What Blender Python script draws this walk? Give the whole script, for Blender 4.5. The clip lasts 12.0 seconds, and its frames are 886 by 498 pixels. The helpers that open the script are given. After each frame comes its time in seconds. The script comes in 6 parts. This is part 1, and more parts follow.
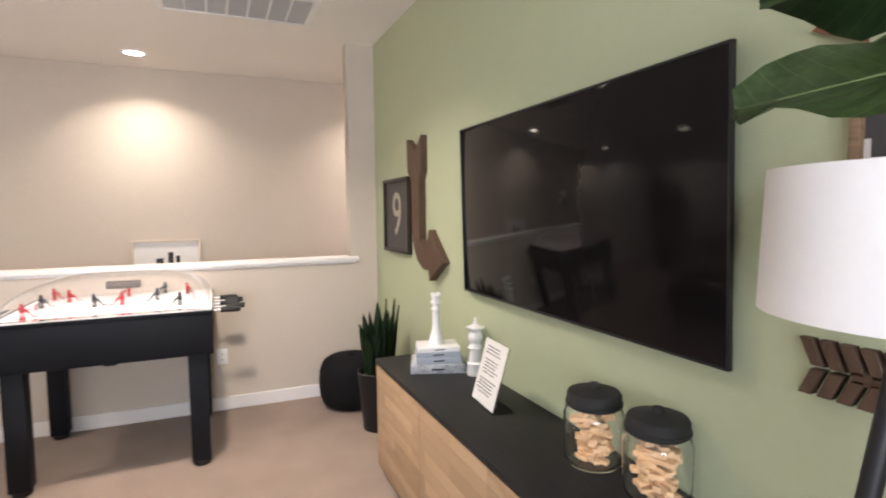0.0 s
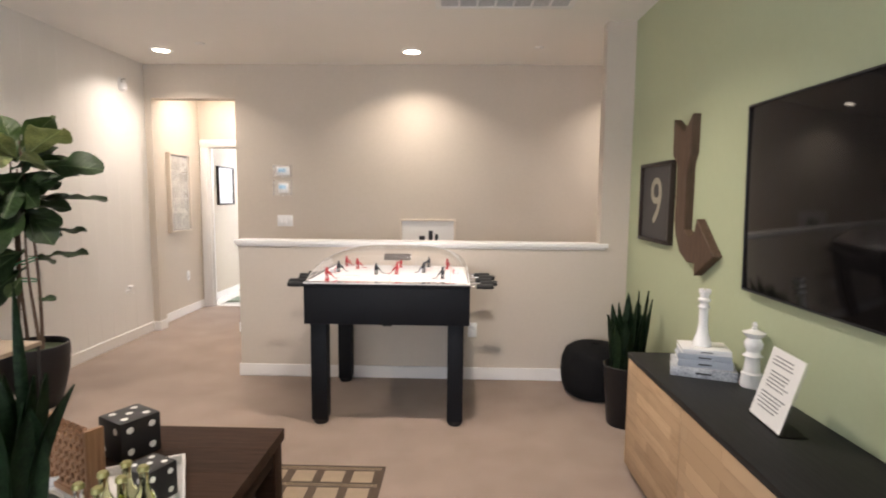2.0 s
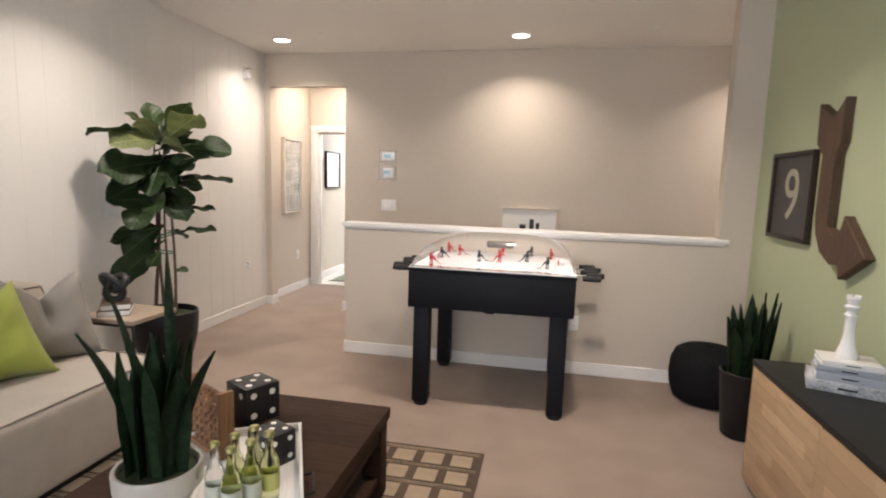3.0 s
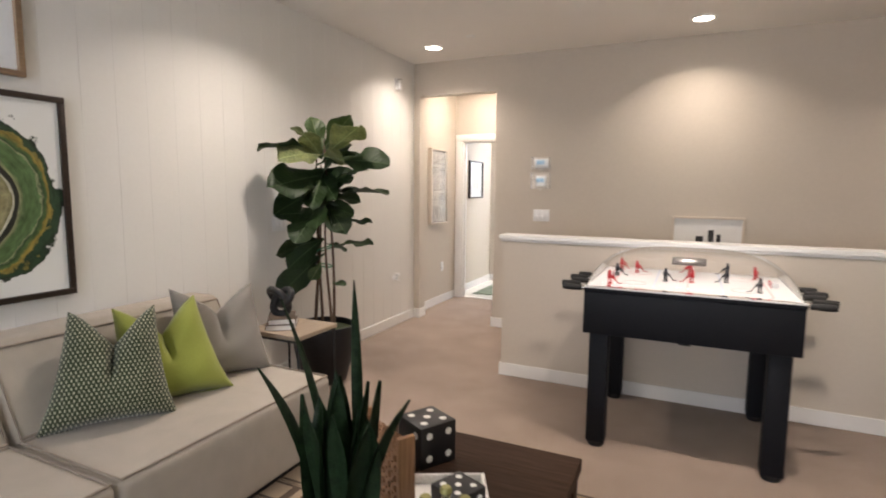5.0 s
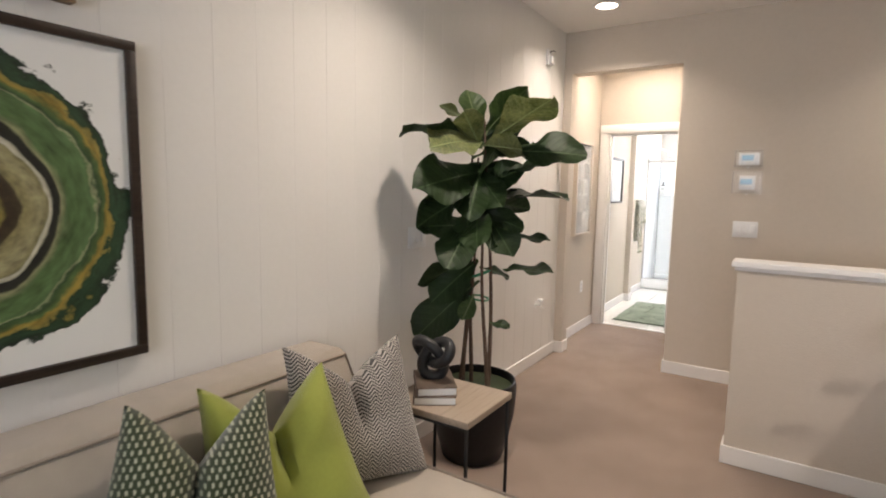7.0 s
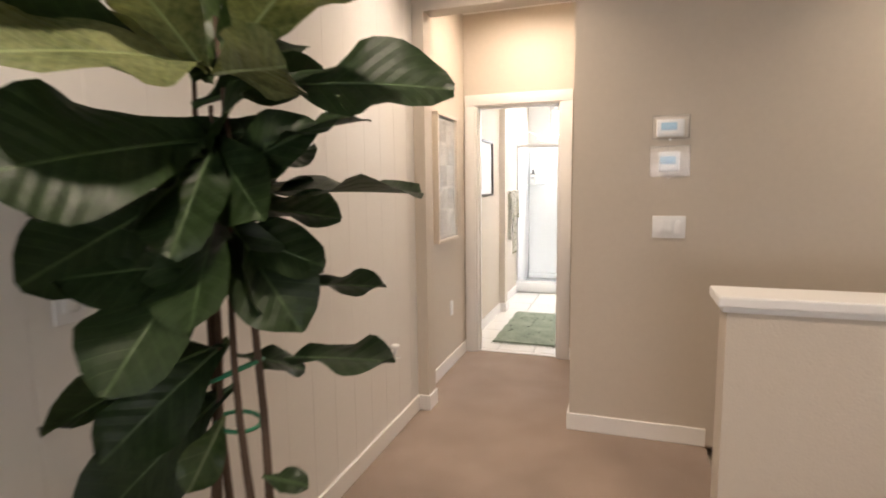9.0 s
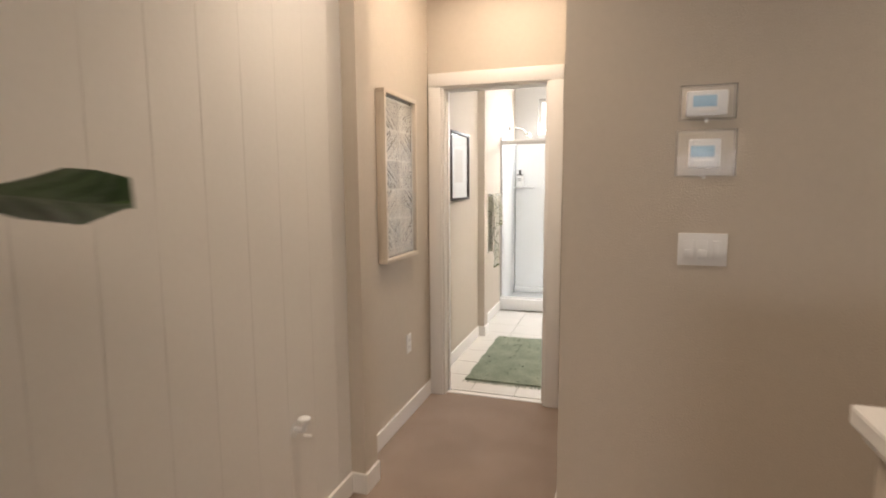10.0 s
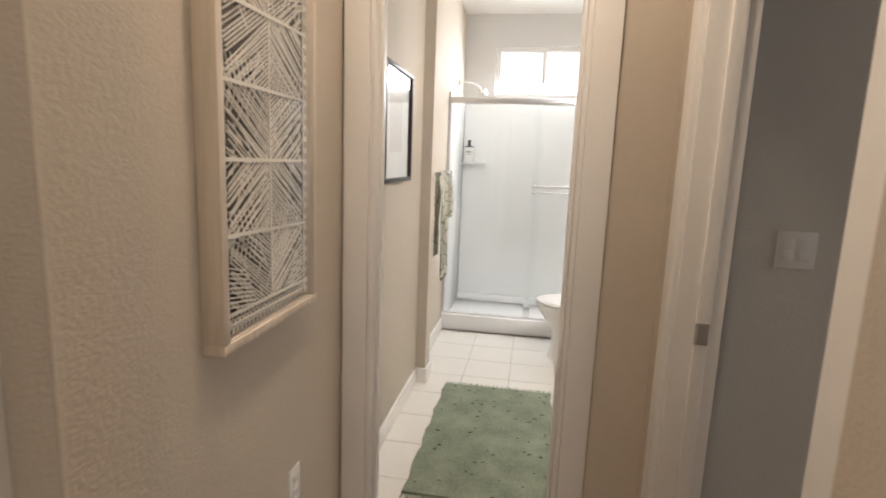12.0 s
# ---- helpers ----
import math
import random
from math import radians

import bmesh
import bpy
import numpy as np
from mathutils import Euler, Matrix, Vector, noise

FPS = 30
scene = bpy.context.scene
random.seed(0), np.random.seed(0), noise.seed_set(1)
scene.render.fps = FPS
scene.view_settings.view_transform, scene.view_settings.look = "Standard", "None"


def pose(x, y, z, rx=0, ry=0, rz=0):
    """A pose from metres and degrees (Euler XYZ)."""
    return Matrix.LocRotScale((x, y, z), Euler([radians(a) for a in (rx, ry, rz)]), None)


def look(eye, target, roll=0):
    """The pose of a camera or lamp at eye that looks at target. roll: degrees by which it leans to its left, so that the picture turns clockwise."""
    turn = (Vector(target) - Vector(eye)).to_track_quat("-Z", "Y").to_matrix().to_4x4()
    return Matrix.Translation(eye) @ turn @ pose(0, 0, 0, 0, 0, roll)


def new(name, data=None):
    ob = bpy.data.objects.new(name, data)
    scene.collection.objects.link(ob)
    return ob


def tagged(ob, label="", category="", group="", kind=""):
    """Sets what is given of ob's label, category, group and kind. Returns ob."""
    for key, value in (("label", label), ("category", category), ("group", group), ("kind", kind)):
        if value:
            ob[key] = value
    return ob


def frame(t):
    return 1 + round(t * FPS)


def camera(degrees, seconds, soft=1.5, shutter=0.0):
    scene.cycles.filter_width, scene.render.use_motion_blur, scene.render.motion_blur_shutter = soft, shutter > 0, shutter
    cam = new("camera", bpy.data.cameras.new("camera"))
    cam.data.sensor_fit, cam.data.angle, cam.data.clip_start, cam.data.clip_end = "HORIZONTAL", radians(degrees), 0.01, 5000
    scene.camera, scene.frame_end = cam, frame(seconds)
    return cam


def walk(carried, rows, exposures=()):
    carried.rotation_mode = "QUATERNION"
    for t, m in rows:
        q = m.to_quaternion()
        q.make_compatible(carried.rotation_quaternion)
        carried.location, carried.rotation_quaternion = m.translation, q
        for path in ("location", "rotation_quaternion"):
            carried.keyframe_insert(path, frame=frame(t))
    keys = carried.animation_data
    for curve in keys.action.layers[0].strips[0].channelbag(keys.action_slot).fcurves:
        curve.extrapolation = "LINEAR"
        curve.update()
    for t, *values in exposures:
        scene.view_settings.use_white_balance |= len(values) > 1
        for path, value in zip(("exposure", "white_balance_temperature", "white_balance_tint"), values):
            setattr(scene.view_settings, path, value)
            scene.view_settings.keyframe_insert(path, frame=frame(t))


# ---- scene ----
cam = camera(79.5, 12.0, soft=1.9, shutter=0.35)
# seconds, place, tilt, roll, yaw
ROWS = [
    (0, 0.230, 0.211, 1.455, 85.81, 0.66, -23.15),
    (0.5, 0.205, 0.170, 1.473, 84.84, 1.33, -15.74),
    (1, 0.186, 0.213, 1.460, 84.57, 0.97, -9.61),
    (1.5, 0.159, 0.247, 1.450, 84.56, 0.23, -3.62),
    (2, 0.108, 0.259, 1.448, 84.34, -0.54, 1.52),
    (2.5, 0.058, 0.277, 1.439, 83.44, -1.14, 6.82),
    (3, 0.019, 0.282, 1.442, 82.82, -1.76, 11.47),
    (3.5, -0.007, 0.278, 1.454, 82.83, -1.76, 16.23),
    (3.7, 0.004, 0.282, 1.433, 83.19, -2.05, 18.34),
    (5.3, -0.457, 0.685, 1.439, 83.76, -0.52, 28.27),
    (5.5, -0.551, 0.794, 1.456, 84.02, -0.87, 31.27),
    (6, -0.805, 0.961, 1.427, 83.34, -1.37, 35.35),
    (6.5, -1.103, 1.087, 1.452, 83.49, -1.48, 35.71),
    (6.7, -1.229, 1.153, 1.447, 83.49, -1.42, 35.14),
    (8.5, -1.881, 2.234, 1.418, 83.22, 1.01, 19.41),
    (9, -1.895, 2.716, 1.418, 83.07, 0.74, 18.70),
    (9.5, -1.945, 3.163, 1.418, 83.18, 0.28, 18.35),
    (10, -1.966, 3.647, 1.411, 83.28, 0.36, 18.00),
    (10.5, -2.079, 4.110, 1.408, 82.66, 0.40, 19.45),
    (11, -2.278, 4.543, 1.425, 82.48, 0.15, 19.03),
    (11.5, -2.408, 4.973, 1.406, 81.58, -0.36, 15.30),
    (12, -2.519, 5.256, 1.411, 80.53, -2.16, 9.55),
]
# seconds, stops, kelvin, tint
EXPOSURES = [(0.0, 0.82, 6200, 16), (1.0, 0.68, 6230, 15), (2.0, 0.44, 6250, 14), (5.3, 0.18, 6300, 14), (6.7, 0.1, 6350, 14), (8.5, 0.04, 6850, 16), (9.4, -0.08, 6950, 16), (10.0, -0.42, 7100, 16), (11.0, -0.64, 7200, 16), (12.0, -0.74, 7000, 15)]
walk(cam, [(r[0], pose(*r[1:])) for r in ROWS], exposures=EXPOSURES)

# ---- light ----
world = bpy.data.worlds.new("World")
scene.world = world
world.use_nodes = True
wn = world.node_tree.nodes
sky = wn.new("ShaderNodeTexSky")
sky.sky_type, sky.sun_disc = "NISHITA", False
sky.sun_elevation, sky.sun_rotation = radians(48), radians(168)
world.node_tree.links.new(sky.outputs[0], wn["Background"].inputs[0])
wn["Background"].inputs[1].default_value = 0.12

CEIL = 2.755
PX, GX = -3.10, 1.43          # panelled wall, green wall
HX, HR = -3.15, -2.11         # hallway walls
HALF, FAR, END = 4.39, 5.74, 6.98
BACK = -2.4
WARM = (1.0, 0.87, 0.72)


def lamp(kind, name, m, power, color, **more):
    data = bpy.data.lights.new(name, kind)
    data.energy, data.color = power, color
    for key, value in more.items():
        if key == "size":
            data.size = value
        elif key == "size_y":
            data.shape, data.size_y = "RECTANGLE", value
        elif key == "disk":
            data.shape, data.size, data.spread = "DISK", value, radians(142)
        elif key == "radius":
            data.shadow_soft_size = value
        elif key == "cone":
            data.spot_size, data.spot_blend = radians(value), 0.75
    ob = new(name, data)
    ob.matrix_world = m
    return ob


# daylight in the back and bath window openings; back lamp tipped towards the ceiling
lamp("AREA", "window_light_back", look((-0.9, BACK + 0.03, 1.45), (-0.9, 5, 8.6)), 90, (0.90, 0.94, 1.0), size=2.2, size_y=1.5)
lamp("AREA", "window_light_bath", look((-2.475, 10.44, 2.26), (-2.45, 7.0, 0.2)), 42, (0.86, 0.94, 1.0), size=0.88, size_y=0.42)
lamp("AREA", "vanity_lamp", look((-1.66, 8.1, 2.08), (-2.75, 10.2, 0.9)), 62, (0.98, 0.98, 0.97), size=0.6, size_y=0.08)
# fill lamp added in the unseen part of the side room, without a window
lamp("AREA", "bedroom_fill_lamp", look((1.3, 6.45, 1.5), (-2.1, 6.6, 1.1)), 21, (0.85, 0.92, 1.0), size=0.9, size_y=1.2)

# ---- materials ----


def mat(name, color, rough=0.6, metal=0.0, vary=0.06, scale=8.0, bump=0.0, bump_scale=200.0, detail=6.0, spec=0.5, second=None, second_scale=1.5, island=False, sheen=0.0, coat=0.0):
    """A principled material with grain at two scales and a fine relief."""
    m = bpy.data.materials.new(name)
    m.use_nodes = True
    n, l = m.node_tree.nodes, m.node_tree.links
    b = n["Principled BSDF"]
    b.inputs["Roughness"].default_value, b.inputs["Metallic"].default_value = rough, metal
    b.inputs["Specular IOR Level"].default_value = spec
    b.inputs["Sheen Weight"].default_value = sheen
    b.inputs["Coat Weight"].default_value = coat
    co = n.new("ShaderNodeTexCoord")
    small, large = n.new("ShaderNodeTexNoise"), n.new("ShaderNodeTexNoise")
    small.inputs["Scale"].default_value, small.inputs["Detail"].default_value = scale * 12, detail
    large.inputs["Scale"].default_value = scale * 0.25 if second is None else second_scale
    for t in (small, large):
        l.new(co.outputs["Object"], t.inputs["Vector"])
    add = n.new("ShaderNodeMath")
    add.operation = "ADD"
    l.new(small.outputs["Fac"], add.inputs[0])
    l.new(large.outputs["Fac"], add.inputs[1])
    ramp = n.new("ShaderNodeMapRange")
    ramp.inputs["From Min"].default_value, ramp.inputs["From Max"].default_value = 0.6, 1.4
    l.new(add.outputs[0], ramp.inputs["Value"])
    mix = n.new("ShaderNodeMix")
    mix.data_type = "RGBA"
    mix.inputs["A"].default_value = [c * (1 - vary) for c in color] + [1]
    mix.inputs["B"].default_value = ([min(1, c * (1 + vary)) for c in color] if second is None else list(second)) + [1]
    l.new(ramp.outputs[0], mix.inputs["Factor"])
    l.new(mix.outputs["Result"], b.inputs["Base Color"])
    rr = n.new("ShaderNodeMapRange")
    rr.inputs["To Min"].default_value, rr.inputs["To Max"].default_value = max(0.02, rough - 0.06), min(1, rough + 0.06)
    l.new(large.outputs["Fac"], rr.inputs["Value"])
    l.new(rr.outputs[0], b.inputs["Roughness"])
    if bump:
        t = n.new("ShaderNodeTexNoise")
        t.inputs["Scale"].default_value, t.inputs["Detail"].default_value = bump_scale, 3
        l.new(co.outputs["Object"], t.inputs["Vector"])
        bp = n.new("ShaderNodeBump")
        bp.inputs["Strength"].default_value, bp.inputs["Distance"].default_value = bump, 0.004
        l.new(t.outputs["Fac"], bp.inputs["Height"])
        l.new(bp.outputs[0], b.inputs["Normal"])
    return m


def wood(name, dark, light, axis="Y", rough=0.45, scale=6.0, stretch=14.0, rand=0.25, spec=0.4):
    """Straight-grained wood, each board a little different."""
    m = bpy.data.materials.new(name)
    m.use_nodes = True
    n, l = m.node_tree.nodes, m.node_tree.links
    b = n["Principled BSDF"]
    b.inputs["Specular IOR Level"].default_value = spec
    co, mp = n.new("ShaderNodeTexCoord"), n.new("ShaderNodeMapping")
    s = [stretch] * 3
    s["XYZ".index(axis)] = 1.0
    mp.inputs["Scale"].default_value = s
    info, isl = n.new("ShaderNodeObjectInfo"), n.new("ShaderNodeNewGeometry")
    plus = n.new("ShaderNodeMath")
    l.new(info.outputs["Random"], plus.inputs[0])
    l.new(isl.outputs["Random Per Island"], plus.inputs[1])
    shift = n.new("ShaderNodeVectorMath")
    shift.operation = "MULTIPLY_ADD"
    shift.inputs[1].default_value = (7, 5, 9)
    comb = n.new("ShaderNodeCombineXYZ")
    for i in range(3):
        l.new(plus.outputs[0], comb.inputs[i])
    l.new(comb.outputs[0], shift.inputs[0])
    l.new(co.outputs["Object"], shift.inputs[2])
    l.new(shift.outputs[0], mp.inputs["Vector"])
    a, c = n.new("ShaderNodeTexNoise"), n.new("ShaderNodeTexNoise")
    a.inputs["Scale"].default_value, a.inputs["Detail"].default_value, a.inputs["Distortion"].default_value = scale, 8, 0.6
    c.inputs["Scale"].default_value, c.inputs["Detail"].default_value = scale * 0.3, 2
    l.new(mp.outputs[0], a.inputs["Vector"])
    l.new(shift.outputs[0], c.inputs["Vector"])
    mul = n.new("ShaderNodeMath")
    mul.operation = "MULTIPLY_ADD"
    mul.inputs[1].default_value = rand
    l.new(plus.outputs[0], mul.inputs[0])
    l.new(a.outputs["Fac"], mul.inputs[2])
    cr = n.new("ShaderNodeValToRGB")
    cr.color_ramp.elements[0].position, cr.color_ramp.elements[0].color = 0.35, (*dark, 1)
    cr.color_ramp.elements[1].position, cr.color_ramp.elements[1].color = 0.85, (*light, 1)
    l.new(mul.outputs[0], cr.inputs[0])
    l.new(cr.outputs[0], b.inputs["Base Color"])
    rr = n.new("ShaderNodeMapRange")
    rr.inputs["To Min"].default_value, rr.inputs["To Max"].default_value = rough - 0.08, rough + 0.1
    l.new(c.outputs["Fac"], rr.inputs["Value"])
    l.new(rr.outputs[0], b.inputs["Roughness"])
    bp = n.new("ShaderNodeBump")
    bp.inputs["Strength"].default_value, bp.inputs["Distance"].default_value = 0.15, 0.002
    l.new(a.outputs["Fac"], bp.inputs["Height"])
    l.new(bp.outputs[0], b.inputs["Normal"])
    return m


def glass(name, color=(1, 1, 1), rough=0.02, ior=1.45):
    m = bpy.data.materials.new(name)
    m.use_nodes = True
    b = m.node_tree.nodes["Principled BSDF"]
    b.inputs["Base Color"].default_value = (*color, 1)
    b.inputs["Transmission Weight"].default_value, b.inputs["Roughness"].default_value, b.inputs["IOR"].default_value = 1, rough, ior
    return m


def glow(name, color, strength):
    m = bpy.data.materials.new(name)
    m.use_nodes = True
    b = m.node_tree.nodes["Principled BSDF"]
    b.inputs["Emission Color"].default_value, b.inputs["Emission Strength"].default_value = (*color, 1), strength
    return m


M_WALL = mat("beige_wall_paint", (0.57, 0.505, 0.425), 0.72, vary=0.03, scale=3, bump=0.36, bump_scale=150)
M_GREEN = mat("green_wall_paint", (0.43, 0.475, 0.305), 0.7, vary=0.025, scale=3, bump=0.2, bump_scale=150)
M_PANEL = mat("white_panel_paint", (0.76, 0.74, 0.71), 0.38, vary=0.02, scale=4, bump=0.05, bump_scale=60)
M_TRIM = mat("white_trim_paint", (0.80, 0.78, 0.75), 0.4, vary=0.02)
M_CEIL = mat("ceiling_paint", (0.84, 0.81, 0.77), 0.85, vary=0.02, bump=0.3, bump_scale=90)
M_CARPET = mat("beige_carpet", (0.300, 0.222, 0.176), 0.95, vary=0.18, scale=14, bump=0.9, bump_scale=420, second=(0.368, 0.278, 0.224), second_scale=3.4, sheen=0.15)
M_BLACK = mat("black_paint", (0.012, 0.012, 0.014), 0.45, vary=0.2)
M_BLACKTOP = wood("black_stained_top", (0.008, 0.008, 0.009), (0.02, 0.019, 0.018), "Y", 0.5, spec=0.25)
M_BLACKMATTE = mat("black_matte", (0.012, 0.012, 0.012), 0.7, vary=0.25, bump=0.2)
M_BODY = mat("black_laminate", (0.007, 0.008, 0.011), 0.6, vary=0.2, spec=0.2)
M_OAK = wood("light_oak", (0.30, 0.185, 0.095), (0.54, 0.38, 0.23), "Y", 0.5, 5, 12, 0.3)


def staves(m, across, along, width, length):
    """Staggered glued staves, each of its own tone, across a wooden panel."""
    n, l = m.node_tree.nodes, m.node_tree.links
    co, sp, cb, br = n.new("ShaderNodeTexCoord"), n.new("ShaderNodeSeparateXYZ"), n.new("ShaderNodeCombineXYZ"), n.new("ShaderNodeTexBrick")
    l.new(co.outputs["Object"], sp.inputs[0])
    l.new(sp.outputs[along], cb.inputs[0])
    l.new(sp.outputs[across], cb.inputs[1])
    l.new(cb.outputs[0], br.inputs["Vector"])
    for key, value in (("Scale", 1.0), ("Mortar Size", 0.0007), ("Mortar Smooth", 0.4), ("Bias", 0.0), ("Brick Width", length), ("Row Height", width)):
        br.inputs[key].default_value = value
    br.offset, br.offset_frequency = 0.37, 2
    br.inputs["Color1"].default_value, br.inputs["Color2"].default_value = (0.70, 0.67, 0.64, 1), (1.0, 1.0, 1.0, 1)
    br.inputs["Mortar"].default_value = (0.45, 0.40, 0.36, 1)
    b = n["Principled BSDF"]
    old = b.inputs["Base Color"].links[0].from_socket
    mx = n.new("ShaderNodeMix")
    mx.data_type, mx.blend_type = "RGBA", "MULTIPLY"
    mx.inputs["Factor"].default_value = 1.0
    l.new(old, mx.inputs["A"])
    l.new(br.outputs["Color"], mx.inputs["B"])
    l.new(mx.outputs["Result"], b.inputs["Base Color"])


staves(M_OAK, "Z", "Y", 0.062, 0.42)
M_DARKWOOD = wood("dark_walnut", (0.016, 0.009, 0.006), (0.050, 0.027, 0.017), "X", 0.62, 7, 14, spec=0.1)
M_RUSTIC = wood("rustic_wood", (0.032, 0.019, 0.012), (0.095, 0.056, 0.034), "Z", 0.65, 7, 10)
M_GAMEWOOD = wood("game_wood", (0.20, 0.10, 0.05), (0.36, 0.20, 0.11), "Z", 0.5)
M_PALEWOOD = wood("pale_frame_wood", (0.55, 0.47, 0.38), (0.68, 0.60, 0.50), "Z", 0.55)
M_GREYOAK = wood("grey_oak", (0.19, 0.145, 0.11), (0.34, 0.27, 0.205), "Y", 0.55)
M_SCREEN = mat("tv_screen_glass", (0.008, 0.007, 0.007), 0.06, vary=0.05, spec=0.14)
M_WHITE = mat("white_plastic", (0.80, 0.80, 0.79), 0.35, vary=0.02)
M_CERAMIC = mat("white_ceramic", (0.82, 0.81, 0.79), 0.18, vary=0.02, coat=0.3)
M_SOFA = mat("beige_linen", (0.42, 0.37, 0.31), 0.92, vary=0.10, scale=40, bump=0.5, bump_scale=700, sheen=0.2)
M_SOFAPIPE = mat("taupe_piping", (0.30, 0.25, 0.205), 0.9, vary=0.1)
M_LIME = mat("lime_cotton", (0.275, 0.305, 0.048), 0.85, vary=0.08, bump=0.4, bump_scale=600, sheen=0.2)
M_LEAF = mat("fig_leaf_green", (0.024, 0.050, 0.016), 0.46, vary=0.25, scale=6, bump=0.3, bump_scale=60, second=(0.042, 0.080, 0.026), second_scale=5)
M_LEAFLIGHT = mat("fig_leaf_young_green", (0.08, 0.135, 0.035), 0.40, vary=0.25, scale=6, bump=0.3, bump_scale=60, second=(0.40, 0.42, 0.20), second_scale=7)
M_LEAFMID = mat("fig_leaf_mid_green", (0.045, 0.095, 0.026), 0.36, vary=0.25, scale=6, bump=0.3, bump_scale=60, second=(0.10, 0.16, 0.05), second_scale=5)
M_BARK = mat("bark", (0.10, 0.065, 0.045), 0.85, vary=0.35, scale=20, bump=0.8, bump_scale=120)
M_SOIL = mat("moss_soil", (0.035, 0.05, 0.02), 0.95, vary=0.5, scale=20, bump=1.0, bump_scale=120)
M_POT = mat("black_glazed_pot", (0.012, 0.011, 0.012), 0.45, vary=0.3, scale=4, spec=0.3)
M_SNAKE = mat("snake_plant_green", (0.012, 0.030, 0.012), 0.5, vary=0.4, scale=10, second=(0.030, 0.062, 0.026), second_scale=34, spec=0.25)
M_WHITEPOT = mat("white_glazed_pot", (0.46, 0.43, 0.38), 0.35, vary=0.06, scale=4)
M_TILE = mat("white_floor_tile", (0.72, 0.70, 0.66), 0.25, vary=0.03, scale=3)
M_GROUT = mat("grout", (0.45, 0.41, 0.36), 0.9, vary=0.1)
M_CHROME = mat("chrome", (0.75, 0.75, 0.76), 0.15, metal=1.0, vary=0.02)
M_GLASS = glass("clear_glass")
M_PAPER = mat("white_paper", (0.80, 0.79, 0.76), 0.6, vary=0.02)


def veins(m, color):
    """Pale midrib and slanting side veins, in the leaf's own coordinates (x along the leaf)."""
    n, l = m.node_tree.nodes, m.node_tree.links
    b = n["Principled BSDF"]
    co, sp = n.new("ShaderNodeTexCoord"), n.new("ShaderNodeSeparateXYZ")
    l.new(co.outputs["Object"], sp.inputs[0])

    def op(kind, a, v=None, other=None):
        o = n.new("ShaderNodeMath")
        o.operation = kind
        l.new(a, o.inputs[0])
        if other is not None:
            l.new(other, o.inputs[1])
        elif v is not None:
            o.inputs[1].default_value = v
        return o.outputs[0]

    ay = op("ABSOLUTE", sp.outputs["Y"])
    run = op("SUBTRACT", sp.outputs["X"], other=op("MULTIPLY", ay, 0.9))
    tri = op("PINGPONG", run, 0.02)
    side = op("LESS_THAN", tri, 0.0016)
    mid = op("LESS_THAN", ay, 0.0042)
    fac = op("MAXIMUM", op("MULTIPLY", side, 0.45), other=mid)
    old = b.inputs["Base Color"].links[0].from_socket
    mx = n.new("ShaderNodeMix")
    mx.data_type = "RGBA"
    mx.inputs["B"].default_value = (*color, 1)
    l.new(fac, mx.inputs["Factor"])
    l.new(old, mx.inputs["A"])
    l.new(mx.outputs["Result"], b.inputs["Base Color"])
    bp = n.new("ShaderNodeBump")
    bp.inputs["Strength"].default_value, bp.inputs["Distance"].default_value = 0.6, 0.003
    l.new(op("MULTIPLY", tri, 40.0), bp.inputs["Height"])
    l.new(b.inputs["Normal"].links[0].from_socket, bp.inputs["Normal"])
    l.new(bp.outputs[0], b.inputs["Normal"])


veins(M_LEAF, (0.07, 0.12, 0.045))
veins(M_LEAFLIGHT, (0.34, 0.40, 0.20))
veins(M_LEAFMID, (0.16, 0.21, 0.09))

# ---- mesh helpers ----


def box(x0, y0, z0, x1, y1, z1, bevel=0.0, bm=None, seg=2):
    own = bmesh.new()
    bmesh.ops.create_cube(own, size=1)
    for v in own.verts:
        v.co = Vector(((x0 + x1) / 2 + v.co.x * (x1 - x0), (y0 + y1) / 2 + v.co.y * (y1 - y0), (z0 + z1) / 2 + v.co.z * (z1 - z0)))
    if bevel:
        bmesh.ops.bevel(own, geom=own.edges[:], offset=bevel, segments=seg, profile=0.5, affect="EDGES")
    return own if bm is None else merge(bm, own)


def merge(bm, own, m=None):
    if m is not None:
        own.transform(m)
    tmp = bpy.data.meshes.new("tmp")
    own.to_mesh(tmp)
    own.free()
    bm.from_mesh(tmp)
    bpy.data.meshes.remove(tmp)
    return bm


def lathe(profile, seg=32, cap=True):
    """A turned shape round z from (radius, height) pairs."""
    bm = bmesh.new()
    rings = []
    for r, z in profile:
        if r < 1e-5:
            rings.append([bm.verts.new((0, 0, z))])
        else:
            rings.append([bm.verts.new((r * math.cos(2 * math.pi * i / seg), r * math.sin(2 * math.pi * i / seg), z)) for i in range(seg)])
    for a, b in zip(rings, rings[1:]):
        for i in range(seg):
            j = (i + 1) % seg
            if len(a) == 1 and len(b) > 1:
                bm.faces.new((a[0], b[j], b[i]))
            elif len(b) == 1 and len(a) > 1:
                bm.faces.new((a[i], a[j], b[0]))
            elif len(a) > 1:
                bm.faces.new((a[i], a[j], b[j], b[i]))
    if cap:
        for ring, flip in ((rings[0], True), (rings[-1], False)):
            if len(ring) > 1:
                bm.faces.new(ring[::-1] if flip else ring)
    bmesh.ops.recalc_face_normals(bm, faces=bm.faces[:])
    return bm


